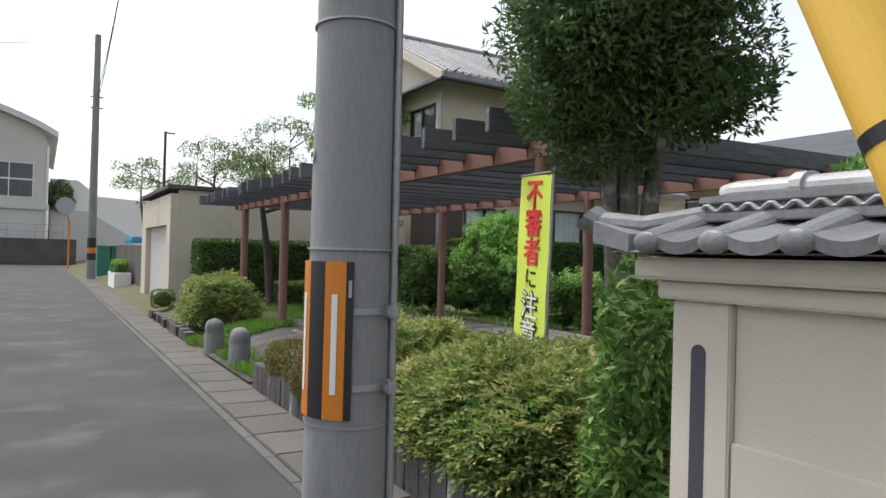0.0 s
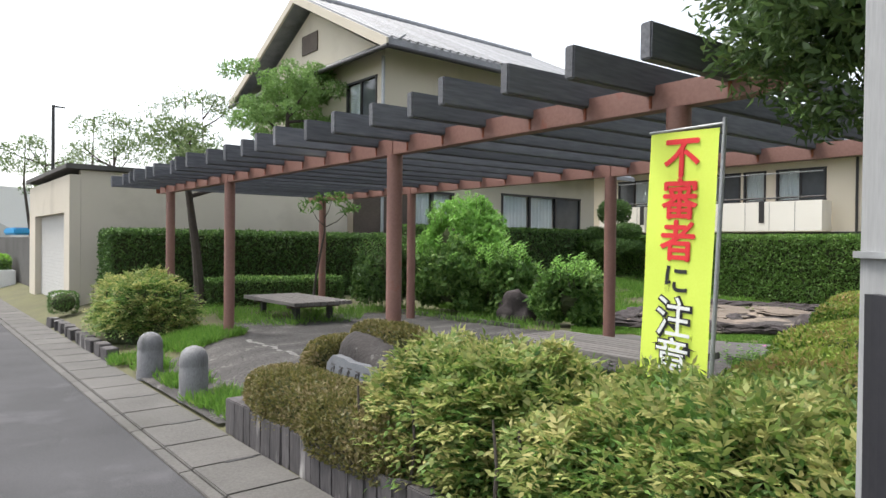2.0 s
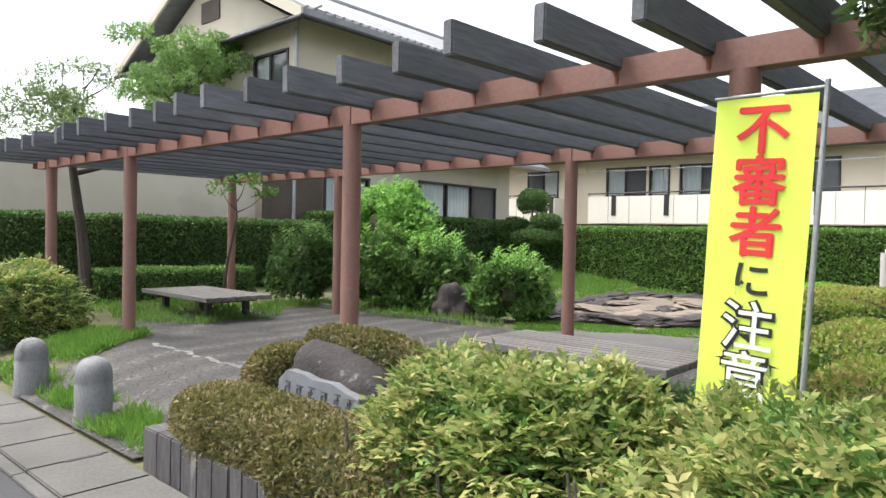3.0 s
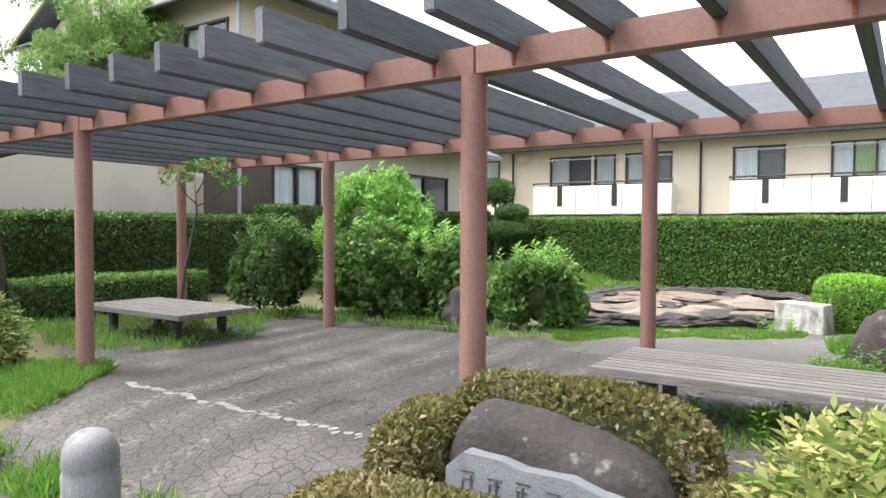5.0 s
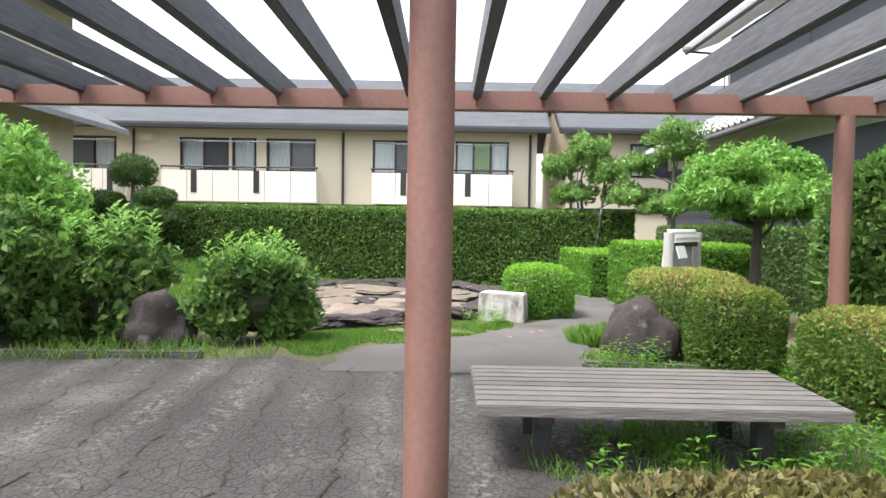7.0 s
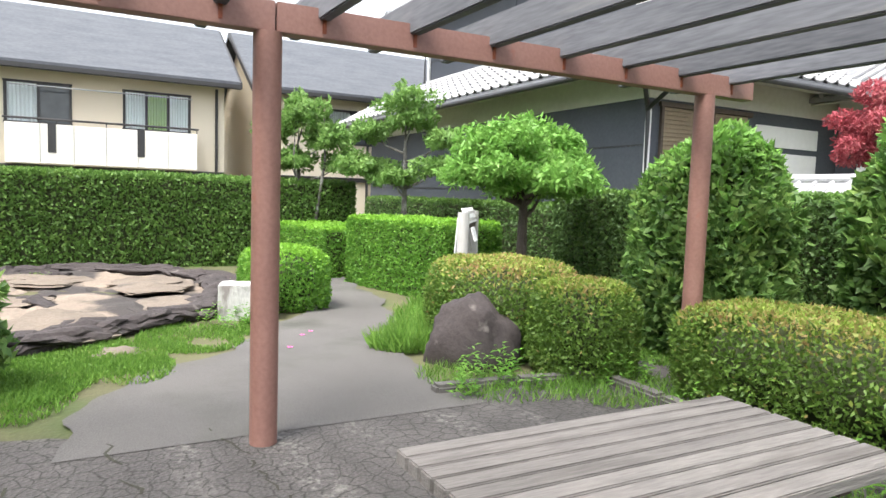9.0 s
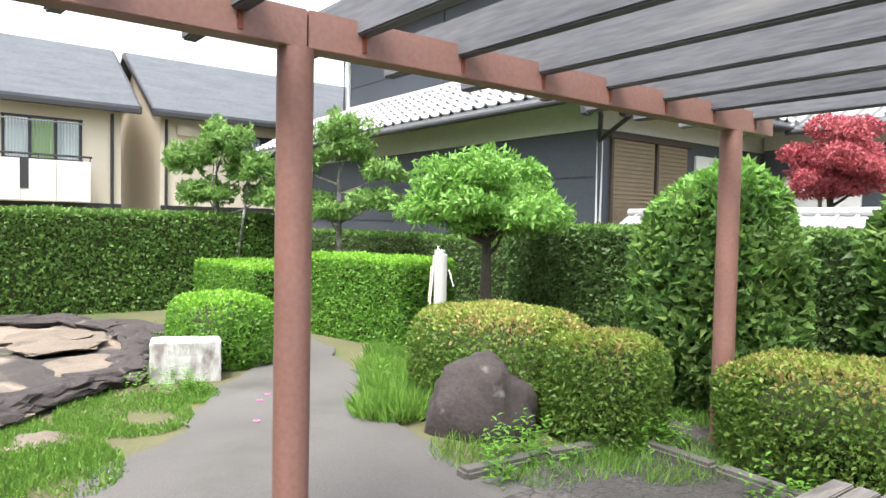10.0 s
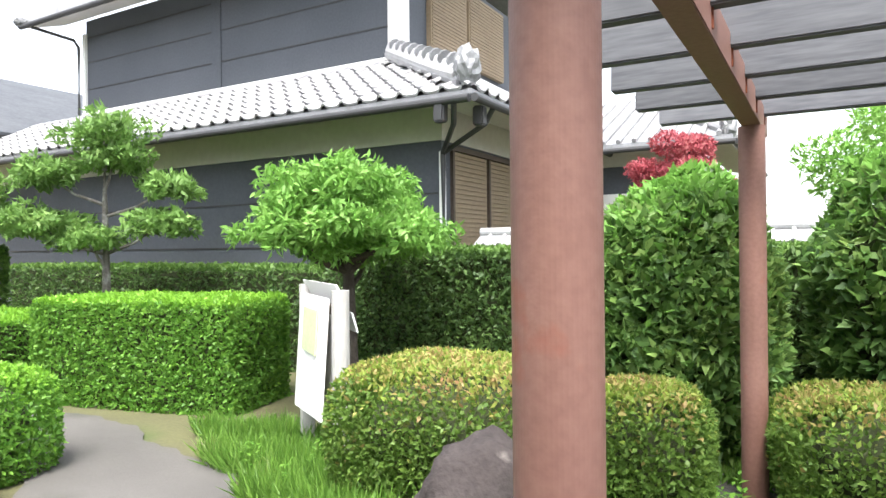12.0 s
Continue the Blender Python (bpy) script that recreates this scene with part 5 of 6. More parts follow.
edging = tagged(thing("bed_edging", "weathered concrete edging of the azalea bed", "edging"), kind="structure")
for (x0, y0), (x1, y1) in (((7.3, 5.95), (7.25, 5.3)), ((7.25, 5.3), (7.12, 4.62)), ((7.1, 4.6), (6.5, 4.62)), ((6.5, 4.62), (5.75, 4.66)), ((7.42, 9.3), (7.36, 10.2)), ((7.36, 10.2), (7.32, 11.15)), ((7.3, 11.45), (7.25, 12.3))):
    L = math.hypot(x1 - x0, y1 - y0)
    bm = bmx(box, (0.01, -0.06, -0.1), (L - 0.01, 0.06, 0.06), 0.02)
    bm.transform(Matrix.Translation((x0, y0, 0.25)) @ Matrix.Rotation(math.atan2(y1 - y0, x1 - x0), 4, "Z"))
    part("kerb_block", bm, M_CONC, edging)
line = tagged(thing("worn_line", "worn broken pale strip across the plaza", "pavement"), kind="structure")
M_LINE = surface("worn_line", (0.12, 0.115, 0.11), (0.3, 0.29, 0.27), 0.9, 6, 40, 0.3)
y = 7.5
while y < 10.4:
    w, x = r.uniform(0.03, 0.2), r.uniform(3.51, 3.59)
    pts = [(x + 0.034 * math.cos(a) * r.uniform(0.4, 1.4), y + w / 2 + w / 2 * math.sin(a) * r.uniform(0.6, 1.2), 0.252) for a in np.arange(0, math.tau, 0.7)]
    part("pale_patch", bmx(prism, pts, (0, 0, 0.008)), M_LINE, line)
    y += w * r.uniform(0.5, 1.2)

# ---- notice board ----
nb = thing("notice_board", "grey wooden notice board with white sheets", "notice board")
A, B = Vector((9.4, 4.53, 0)), Vector((10.28, 3.88, 0))
for p, h in ((A, 1.42), (B, 1.42)):
    part("post", bmx(rod, (p.x, p.y, 0.0), (p.x, p.y, h), 0.062, None, 14), M_GREYWOOD, nb)
u = (B - A).normalized()
n = Vector((-u.y, u.x, 0)) * -1


def board(name, s0, s1, z0, z1, d0, d1, lean, mat, thick=0.012):
    """A panel along the board's line; d is its distance in front, at bottom and top."""
    pts = [A + u * s0 - n * d0 + Vector((0, 0, z0)), A + u * s1 - n * d0 + Vector((0, 0, z0 - lean)), A + u * s1 - n * d1 + Vector((0, 0, z1)), A + u * s0 - n * d1 + Vector((0, 0, z1))]
    return part(name, bmx(prism, pts, -n * thick), mat, nb)


board("back_panel", 0.08, 1.0, 0.62, 1.24, 0.02, 0.02, 0, M_GREYWOOD)
board("top_rail", -0.02, 1.12, 1.24, 1.3, -0.03, -0.03, 0, M_DARKWOOD, 0.06)
board("hanging_sheet", 0.06, 0.98, 0.5, 1.36, 0.12, 0.06, 0.06, M_PAPER)
board("printed_picture", 0.3, 0.75, 0.93, 1.26, 0.106, 0.085, 0, surface("faded_print", (0.45, 0.55, 0.3), (0.6, 0.66, 0.42), 0.7, 5, 40))
board("side_sheet", 0.0, 0.3, 1.12, 1.26, -0.13, -0.09, 0, M_PAPER)
board("top_sheet", 0.0, 1.1, 1.3, 1.46, -0.05, 0.02, 0, M_PAPER)
board("slat", 0.1, 1.0, 1.33, 1.36, -0.062, -0.055, 0, M_GREYWOOD)
board("slat", 0.1, 1.0, 1.4, 1.43, -0.03, -0.02, 0, M_GREYWOOD)

# ---- trees and loose shrubs ----
def fronds(name, at, out, n_leaf, length, leaf, material, parent, label=""):
    """Feathery compound leaves: each a stalk with paired leaflets."""
    n = len(at)
    out = unit(out)
    side = unit(np.cross(out, np.array([0, 0, 1.0]) + 0.2 * rng.normal(size=(n, 3))))
    P, D, U = [], [], []
    for k in range(n_leaf):
        f = (k // 2 + 0.5) / (n_leaf / 2)
        s = 1 if k % 2 else -1
        if k == n_leaf - 1:
            s, f = 0, 1.0
        base = at + out * length * f - np.array([0, 0, 1.0]) * length * 0.35 * f * f
        P.append(base), D.append(out * 0.7 + side * s * 0.8 + 0.15 * rng.normal(size=(n, 3)) - np.array([0, 0, 0.15])), U.append(np.cross(side, out) + 0.3 * rng.normal(size=(n, 3)))
    return leaves(name, np.concatenate(P), np.concatenate(D), np.concatenate(U), leaf, leaf * 0.4, material, parent, label)


def nandina(name, x0, x1, y0, y1, z0, z1, n, label, length=0.24, leaf=0.054):
    t = thing(name, label, "shrub")
    for k in range(14):
        x, y = x0 + (x1 - x0) * rng.random(), y0 + (y1 - y0) * rng.random()
        part("stem", bmx(limb, [(x, y, z0 - 0.1), (x + 0.03, y, z0 + 0.2), (x + 0.05, y + 0.05, z1 - 0.25)], 0.012, 0.006, 6), M_DARKBARK, t)
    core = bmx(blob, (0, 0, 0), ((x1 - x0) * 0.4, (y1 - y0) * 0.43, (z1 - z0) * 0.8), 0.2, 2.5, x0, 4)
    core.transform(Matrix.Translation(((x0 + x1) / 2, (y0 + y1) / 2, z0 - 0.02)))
    part("inner_growth", core, M_TWIG_SHADE, t)
    P, N = shell(((x0 + x1) / 2, (y0 + y1) / 2, z0), ((x1 - x0) / 2, (y1 - y0) / 2, z1 - z0), n, 3.0, -0.05, 0.14, 3.5, 0.25, y0)
    out = N * 0.8 + 0.7 * rng.normal(size=P.shape) * np.array([1, 1, 0.4]) + np.array([0, 0, 0.35])
    fronds("foliage", P - unit(out) * length * 0.5, out, 13, length, leaf, L_NANDINA, t)
    P2, N2 = shell(((x0 + x1) / 2, (y0 + y1) / 2, z0), ((x1 - x0) / 2 * 0.92, (y1 - y0) / 2 * 0.92, (z1 - z0) * 0.9), n, 3.0, -0.05, 0.14, 3.5, 0.3, y0)
    out = N2 + 0.7 * rng.normal(size=P2.shape)
    fronds("inner_foliage", P2 - unit(out) * length * 0.5, out, 9, length, leaf * 1.1, L_SHRUB, t)
    return t


nandina("nandina", 2.06, 3.35, 2.25, 4.4, 0.3, 0.96, 2700, "feathery yellow-green nandina spilling over the stone edge")
nandina("nandina", 2.08, 3.35, 4.1, 5.75, 0.3, 0.93, 2000, "yellow-green nandina with pale tips in the roadside bed")
nandina("nandina", 2.25, 3.5, 11.7, 13.6, 0.3, 1.05, 1300, "pale variegated nandina clump beside the garage")


def hedge_low(name, boxes, leaf_mat, n, leaf, label):
    t = thing(name, label, "shrub")
    for c, rad in boxes:
        core = bmx(blob, c, [q * 0.82 for q in rad], 0.06, 2, c[1], 3)
        part("inner_growth", core, M_TWIG_SHADE, t)
        P, N = shell(c, rad, n, 3.4, -0.4, 0.06, 4, 0.12, c[0])
        leafy("foliage", P, N, leaf, leaf * 0.5, leaf_mat, t, 0, 0.7)
    return t


hedge_low("azalea_edge", [((2.34, 6.5, 0.3), (0.27, 0.76, 0.29)), ((2.36, 5.6, 0.31), (0.32, 0.75, 0.27))], L_BROWNAZ, 15000, 0.035, "coppery low azalea along the stone edging")
hedge_low("azalea_fringe", [((3.0, 6.36, 0.54), (0.13, 0.56, 0.38)), ((2.86, 6.98, 0.42), (0.28, 0.2, 0.34)), ((2.86, 5.74, 0.36), (0.24, 0.14, 0.3))], L_BROWNAZ, 8000, 0.035, "coppery azalea fringe growing round the name stone")


def tree(name, base, stems, pads, leaf_mat, bark, n, leaf, label, droop=0.0, power=2.0, thick=0.09, category="tree", bumps=0.2, flat=1.0):
    """A trunk with limbs that reach into pads of leaves."""
    t = thing(name, label, category)
    bx, by, bz = base
    top = max(p[0][2] for p in pads)
    for k, (sx, sy) in enumerate(stems):
        pts = [(bx + sx * 0.15, by + sy * 0.15, bz - 0.1), (bx + sx * 0.5, by + sy * 0.5, bz + (top - bz) * 0.35), (bx + sx, by + sy, bz + (top - bz) * 0.7), (bx + sx * 0.9, by + sy * 0.9, top)]
        part("trunk", bmx(limb, pts, thick / (1 + 0.3 * k), thick * 0.3, 9), bark, t)
    trunk_at = lambda z: Vector((bx + stems[0][0] * min(1, max(0, (z - bz) / (top - bz) * 1.3)), by + stems[0][1] * min(1, max(0, (z - bz) / (top - bz) * 1.3)), z))
    Ps, Ns = [], []
    total = sum(rad[0] * rad[1] for _, rad in pads)
    for j, (c, rad) in enumerate(pads):
        low = trunk_at(max(bz + 0.3, c[2] - rad[2] * 0.9 - 0.25 * flat))
        mid = (low + Vector(c)) / 2 + Vector((0, 0, -0.06))
        if len(pads) < 20 or j % 5 == 0:
            part("limb", bmx(limb, [low, mid, Vector(c)], thick * 0.4, thick * 0.12, 7), bark, t)
        k = int(n * rad[0] * rad[1] / total)
        P, N = shell(c, rad, k, power, -0.85, bumps, 2.6 / max(rad[0], 0.3), 0.45, c[0] * 3)
        Ps.append(P), Ns.append(N)
    P, N = np.concatenate(Ps), np.concatenate(Ns)
    leafy("crown", P, N, leaf, leaf * 0.34, leaf_mat, t, droop, 0.9)
    return t


def cloud(centre, spread, count, size, seed):
    """Pads scattered in an ellipsoid."""
    rr = random.Random(seed)
    out = []
    for _ in range(count):
        while True:
            d = Vector((rr.uniform(-1, 1), rr.uniform(-1, 1), rr.uniform(-1, 1)))
            if d.length < 1:
                break
        s = size * rr.uniform(0.7, 1.25)
        out.append(((centre[0] + d.x * spread[0], centre[1] + d.y * spread[1], centre[2] + d.z * spread[2]), (s, s, s * 0.7)))
    return out


tree("dark_tree", (3.24, 3.03, 0.2), [(0.04, 0.06), (0.2, -0.1), (-0.14, 0.12)], cloud((3.24, 3.06, 3.1), (0.6, 0.6, 0.95), 46, 0.31, 3) + [((3.24, 3.06, 3.1), (0.82, 0.82, 1.0)), ((3.24, 3.06, 3.05), (0.66, 0.66, 0.88))], L_DARKTREE, M_BARK, 80000, 0.062, "dense dark evergreen tree with grey mottled trunks", 0.1, 2.4, 0.1)
tree("wall_climber", (2.35, 2.0, 0.2), [(0.05, 0.05)], [((2.3, 2.02, 1.1), (0.2, 0.22, 0.42)), ((2.4, 2.1, 0.6), (0.3, 0.3, 0.4))], L_SHRUB, M_DARKBARK, 5000, 0.07, "leafy green shrub growing against the wall end", 0.2, thick=0.03, category="shrub")
tree("round_tree", (10.45, 3.05, 0.1), [(0.12, -0.1)], cloud((10.55, 2.98, 2.13), (0.8, 0.8, 0.4), 70, 0.2, 8) + cloud((10.55, 2.98, 1.86), (1.08, 1.08, 0.2), 46, 0.2, 9), L_TREE, M_DARKBARK, 24000, 0.1, "umbrella-shaped tree with bright drooping leaves", 0.5, thick=0.09, bumps=0.5)
tree("cloud_pruned_tree", (14.84, 2.67, 0.1), [(0.05, 0.0)], [((14.85, 2.65, 3.3), (0.42, 0.42, 0.27)), ((14.8, 2.6, 2.95), (0.36, 0.36, 0.16)), ((15.4, 3.2, 2.75), (0.42, 0.38, 0.17)), ((15.5, 3.3, 2.1), (0.52, 0.44, 0.19)), ((14.3, 2.1, 2.6), (0.38, 0.34, 0.18)), ((14.2, 2.3, 2.1), (0.44, 0.4, 0.18)), ((14.9, 2.9, 1.9), (0.34, 0.34, 0.15))], L_PINE, M_BARK, 9000, 0.13, "cloud-pruned evergreen with flat green pads", 0.1, thick=0.07, bumps=0.7)
tree("cloud_pruned_tree", (17.0, 3.85, 0.1), [(0.25, 0.2), (-0.2, -0.25), (0.0, 0.35)], [((17.1, 3.95, 3.15), (0.5, 0.5, 0.35)), ((17.5, 4.5, 2.85), (0.4, 0.4, 0.25)), ((16.8, 3.5, 2.7), (0.45, 0.45, 0.25)), ((17.3, 4.2, 2.2), (0.45, 0.45, 0.22)), ((16.7, 3.2, 2.2), (0.4, 0.4, 0.22))], L_PINE, M_BARK, 8500, 0.13, "slim cloud-pruned tree with several pale stems", 0.1, thick=0.06, bumps=0.6)
tree("red_maple", (8.2, -0.9, 0.1), [(0.05, 0.0)], cloud((8.1, -0.7, 2.6), (0.65, 0.65, 0.48), 34, 0.2, 12), L_MAPLE, M_DARKBARK, 14000, 0.075, "small red-leaved maple behind the tile-capped wall", 0.3, thick=0.06)
tree("garden_tree", (4.6, -3.2, 0), [(0.2, 0.1)], cloud((4.9, -2.8, 3.3), (1.7, 1.3, 1.0), 24, 0.6, 14), L_TREE, M_DARKBARK, 16000, 0.13, "leafy yellow-green tree in the neighbouring garden", 0.3, thick=0.12)
tree("garden_tree", (8.6, 20.0, 0.2), [(0.2, 0.1)], cloud((8.9, 20.2, 5.6), (2.4, 1.5, 1.15), 60, 0.36, 15), L_PALE, M_DARKBARK, 15000, 0.13, "bright feathery pine-like tree beside the beige house", 0.1, thick=0.12)
tree("bare_tree", (4.55, 14.85, 0.25), [(-0.35, -0.1)], [((3.9, 14.2, 3.0), (0.35, 0.35, 0.25)), ((4.6, 15.4, 3.2), (0.4, 0.4, 0.3)), ((5.2, 14.6, 2.8), (0.3, 0.3, 0.2)), ((4.0, 15.0, 3.5), (0.45, 0.45, 0.3))], L_FAR, M_DARKBARK, 2600, 0.1, "dark leaning tree with sparse leaves at the pergola end", 0.1, thick=0.11, bumps=0.5)
tree("leafy_sapling", (6.0, 13.4, 0.25), [(0.15, -0.3)], [((6.25, 13.0, 2.35), (0.3, 0.28, 0.12)), ((5.9, 13.2, 2.2), (0.22, 0.2, 0.12)), ((6.5, 12.8, 2.15), (0.2, 0.2, 0.1))], L_SHRUB, M_DARKBARK, 210, 0.13, "thin sapling with a few leaves below the slats", 0.3, thick=0.03)
for k, (x, y, h) in enumerate(((5.5, 27, 4.8), (8.2, 26, 5.6), (3.9, 30, 4.2))):
    tree("thin_tree", (x, y, 0.1), [(0.3, 0.2), (-0.4, 0.1)], cloud((x, y, h), (1.6, 1.6, 1.1), 22, 0.42, 30 + k), L_FAR, M_DARKBARK, 3200, 0.12, "thin open-crowned tree with pale young leaves", 0.2, thick=0.09, bumps=0.5)
tree("far_conifer", (1.2, 66, 0.1), [(0, 0)], [((1.2, 66, 5.6), (1.2, 1.2, 1.4))], L_DARKTREE, M_DARKBARK, 3000, 0.25, "dark far conifer behind the lane", thick=0.2)
for c, rad, n, mat, label in (((8.6, 12.0, 1.35), (0.85, 0.85, 1.2), 9000, L_TREE, "tall bright leafy shrub at the plaza edge"), ((8.0, 11.5, 0.85), (0.75, 0.9, 0.75), 8000, L_SHRUB, "broad dark leafy shrub at the plaza edge"), ((8.3, 10.6, 0.75), (0.6, 0.65, 0.75), 6500, L_SHRUB, "rounded loose shrub beside a dark rock"), ((8.45, 9.15, 0.65), (0.55, 0.65, 0.55), 7000, L_SHRUB, "low loose shrub at the lawn's edge"), ((7.4, 13.0, 0.9), (0.6, 0.6, 0.7), 4500, L_DARKHEDGE, "dark shrub behind the far pergola post")):
    t = thing("leafy_shrub", label, "shrub")
    part("inner_growth", bmx(blob, c, [q * 0.52 for q in rad], 0.3, 2.2, c[0], 3), M_TWIG_SHADE, t)
    rs = random.Random(int(c[1] * 100))
    Ps, Ns = [], []
    for q in range(24):
        a, h = rs.uniform(0, math.tau), rs.uniform(-0.75, 0.85)
        w = math.sqrt(1 - h * h) * rs.uniform(0.5, 0.82)
        s = rs.uniform(0.3, 0.44)
        P, N = shell((c[0] + rad[0] * w * math.cos(a), c[1] + rad[1] * w * math.sin(a), max(c[2] + rad[2] * h * 0.82, float(gz(c[0], c[1])) + 0.2)), (rad[0] * s, rad[1] * s, rad[2] * s * 0.9), n // 17, 2.0, -0.9, 0.35, 4.0, 0.5, q)
        Ps.append(P), Ns.append(N)
    leafy("foliage", np.concatenate(Ps), np.concatenate(Ns), 0.12, 0.052, mat, t, 0.0, 0.9)
    # upright young shoots
    bm = bmesh.new()
    P, D = [], []
    for q in range(26):
        a, w = rs.uniform(0, math.tau), math.sqrt(rs.random()) * 0.85
        foot = Vector((c[0] + rad[0] * w * math.cos(a), c[1] + rad[1] * w * math.sin(a), c[2] + rad[2] * math.sqrt(1 - w * w) * 0.7))
        tip = foot + Vector((rs.uniform(-0.08, 0.08), rs.uniform(-0.08, 0.08), rs.uniform(0.2, 0.38)))
        limb(bm, [foot, (foot + tip) / 2, tip], 0.006, 0.003, 5)
        for e in range(14):
            P.append(foot.lerp(tip, 0.2 + 0.8 * e / 13))
            D.append((math.cos(e * 2.4), math.sin(e * 2.4), 0.7))
    tagged(part("shoot", bm, M_DARKBARK, t), kind="stuff")
    leaves("shoot_foliage", np.array(P), np.array(D), np.tile([0.0, 0.0, 1.0], (len(P), 1)), 0.1, 0.04, L_TREE if mat is not L_DARKHEDGE else L_SHRUB, t)
tree("topiary", (16.2, 14.1, 0.5), [(0.05, 0.05)], [((16.25, 14.1, 2.5), (0.5, 0.5, 0.4)), ((16.0, 13.5, 1.95), (0.45, 0.45, 0.22)), ((16.2, 14.7, 1.85), (0.42, 0.42, 0.22)), ((15.9, 13.7, 1.5), (0.75, 0.75, 0.26)), ((16.25, 14.1, 2.5), (0.36, 0.36, 0.28))], L_DARKHEDGE, M_BARK, 16000, 0.085, "ball-topped clipped pine in front of the hedge", thick=0.06, bumps=0.06)

# ---- grass ----
def grass(name, n, spots, height, label, width=0.012, mat=None):
    """Blades of grass scattered over spots (x, y, radius x, radius y)."""
    P = []
    area = sum(s[2] * s[3] for s in spots)
    for x, y, rx, ry in spots:
        k = int(n * rx * ry / area)
        a, d = rng.random(k) * math.tau, np.sqrt(rng.random(k))
        q = np.stack([x + rx * d * np.cos(a), y + ry * d * np.sin(a)], 1)
        keep = lump(np.concatenate([q, q[:, :1] * 0], 1), 2.4, x) + 0.7 * rng.random(k) > 0.05
        P.append(q[keep])
    q = np.concatenate(P)
    z = gz(q[:, 0], q[:, 1])
    p = np.stack([q[:, 0], q[:, 1], z - 0.01], 1)
    tip = np.stack([0.5 * rng.normal(size=len(p)), 0.5 * rng.normal(size=len(p)), np.ones(len(p))], 1)
    return tagged(leaves(name, p, tip, rng.normal(size=p.shape), height, width, mat or L_GRASS), label, "grass")


lawn = [(9.6, 8.0, 1.1, 0.6), (10.3, 7.1, 0.9, 0.5), (9.0, 7.7, 0.8, 0.3), (10.8, 6.5, 0.5, 0.3), (8.8, 8.5, 0.9, 0.6), (8.3, 8.4, 0.7, 0.35)]
grass("lawn_grass", 30000, lawn, 0.05, "short patchy grass between the path and the rocks")
grass("mound_grass", 36000, [(12.5, 12.4, 4.0, 2.0), (15.5, 11.0, 1.4, 2.6), (10.2, 10.6, 1.8, 0.8), (13.5, 5.9, 1.2, 0.3)], 0.13, "green turf on the low mound before the hedge", 0.02)
grass("verge_grass", 15000, [(9.2, 4.9, 0.7, 0.4), (10.2, 4.3, 0.7, 0.5), (8.7, 5.5, 0.35, 0.3), (11.0, 3.9, 0.5, 0.35)], 0.2, "tall green grass beside the notice board", 0.014)
grass("weed_grass", 9000, [(7.5, 5.6, 0.4, 0.3), (6.9, 4.7, 0.5, 0.5), (5.0, 4.6, 1.0, 0.4), (4.7, 5.2, 0.8, 0.4), (5.0, 6.2, 0.5, 0.5), (7.1, 5.3, 0.3, 0.5), (5.3, 5.6, 0.6, 0.5)], 0.1, "loose weeds round the platform and edging", 0.008)
grass("edge_grass", 7000, [(7.4, 11.0, 0.3, 1.6), (7.0, 12.6, 0.8, 0.4), (7.6, 9.3, 0.3, 0.6), (5.2, 12.5, 1.2, 1.2), (5.0, 13.8, 1.6, 0.5)], 0.17, "dry straggling grass along the plaza edge", 0.01)
grass("roadside_grass", 13000, [(2.3, 8.3, 0.22, 0.5), (2.35, 9.3, 0.2, 0.8), (2.3, 10.4, 0.2, 0.5), (2.7, 10.9, 0.7, 0.45), (3.2, 11.2, 0.6, 0.45), (2.25, 7.65, 0.15, 0.25)], 0.13, "rough grass growing round the bollards", 0.014)
grass("pergola_lawn", 14000, [(6.3, 3.2, 1.6, 0.7), (7.4, 3.5, 0.9, 0.4), (4.0, 2.6, 1.0, 0.6)], 0.09, "short grass below the tall shrubs", 0.014)
weeds = [(4.9, 5.2, 0.5, 0.35), (5.5, 4.75, 0.8, 0.2), (4.75, 5.9, 0.3, 0.6), (7.25, 5.5, 0.25, 0.35), (11.0, 6.6, 0.4, 0.25), (9.7, 4.75, 0.5, 0.35), (7.1, 4.5, 0.3, 0.3)]
P = np.concatenate([np.stack([x + a * rng.uniform(-1, 1, 20), y + b * rng.uniform(-1, 1, 20)], 1) for x, y, a, b in weeds])
at, tips = [], []
for x, y in P:
    h, z = rng.uniform(0.08, 0.26), float(gz(x, y))
    for e in range(16):
        at.append((x + 0.02 * rng.normal(), y + 0.02 * rng.normal(), z + h * e / 15)), tips.append((math.cos(e * 2.4), math.sin(e * 2.4), 0.35))
tagged(leaves("leafy_weeds", np.array(at), np.array(tips), np.tile([0.0, 0.0, 1.0], (len(at), 1)), 0.06, 0.022, L_FRESH), "leafy upright weeds round the platform and stones", "weeds")
r = random.Random(21)
for k, (x, y) in enumerate(((10.2, 5.9), (10.0, 6.05), (9.2, 6.4))):
    bm = bmesh.new()
    for j in range(5):
        a = j * math.tau / 5
        prism(bm, [(x, y, float(gz(x, y)) + 0.012), (x + 0.03 * math.cos(a), y + 0.03 * math.sin(a), float(gz(x, y)) + 0.018), (x + 0.03 * math.cos(a + 0.7), y + 0.03 * math.sin(a + 0.7), float(gz(x, y)) + 0.018)], (0, 0, 0.002))
    tagged(part("fallen_blossom", bm, surface("pink_petal", (0.7, 0.1, 0.35), (0.75, 0.2, 0.45), 0.7)), "pink azalea blossom fallen on the path", "flower", "fallen blossoms")

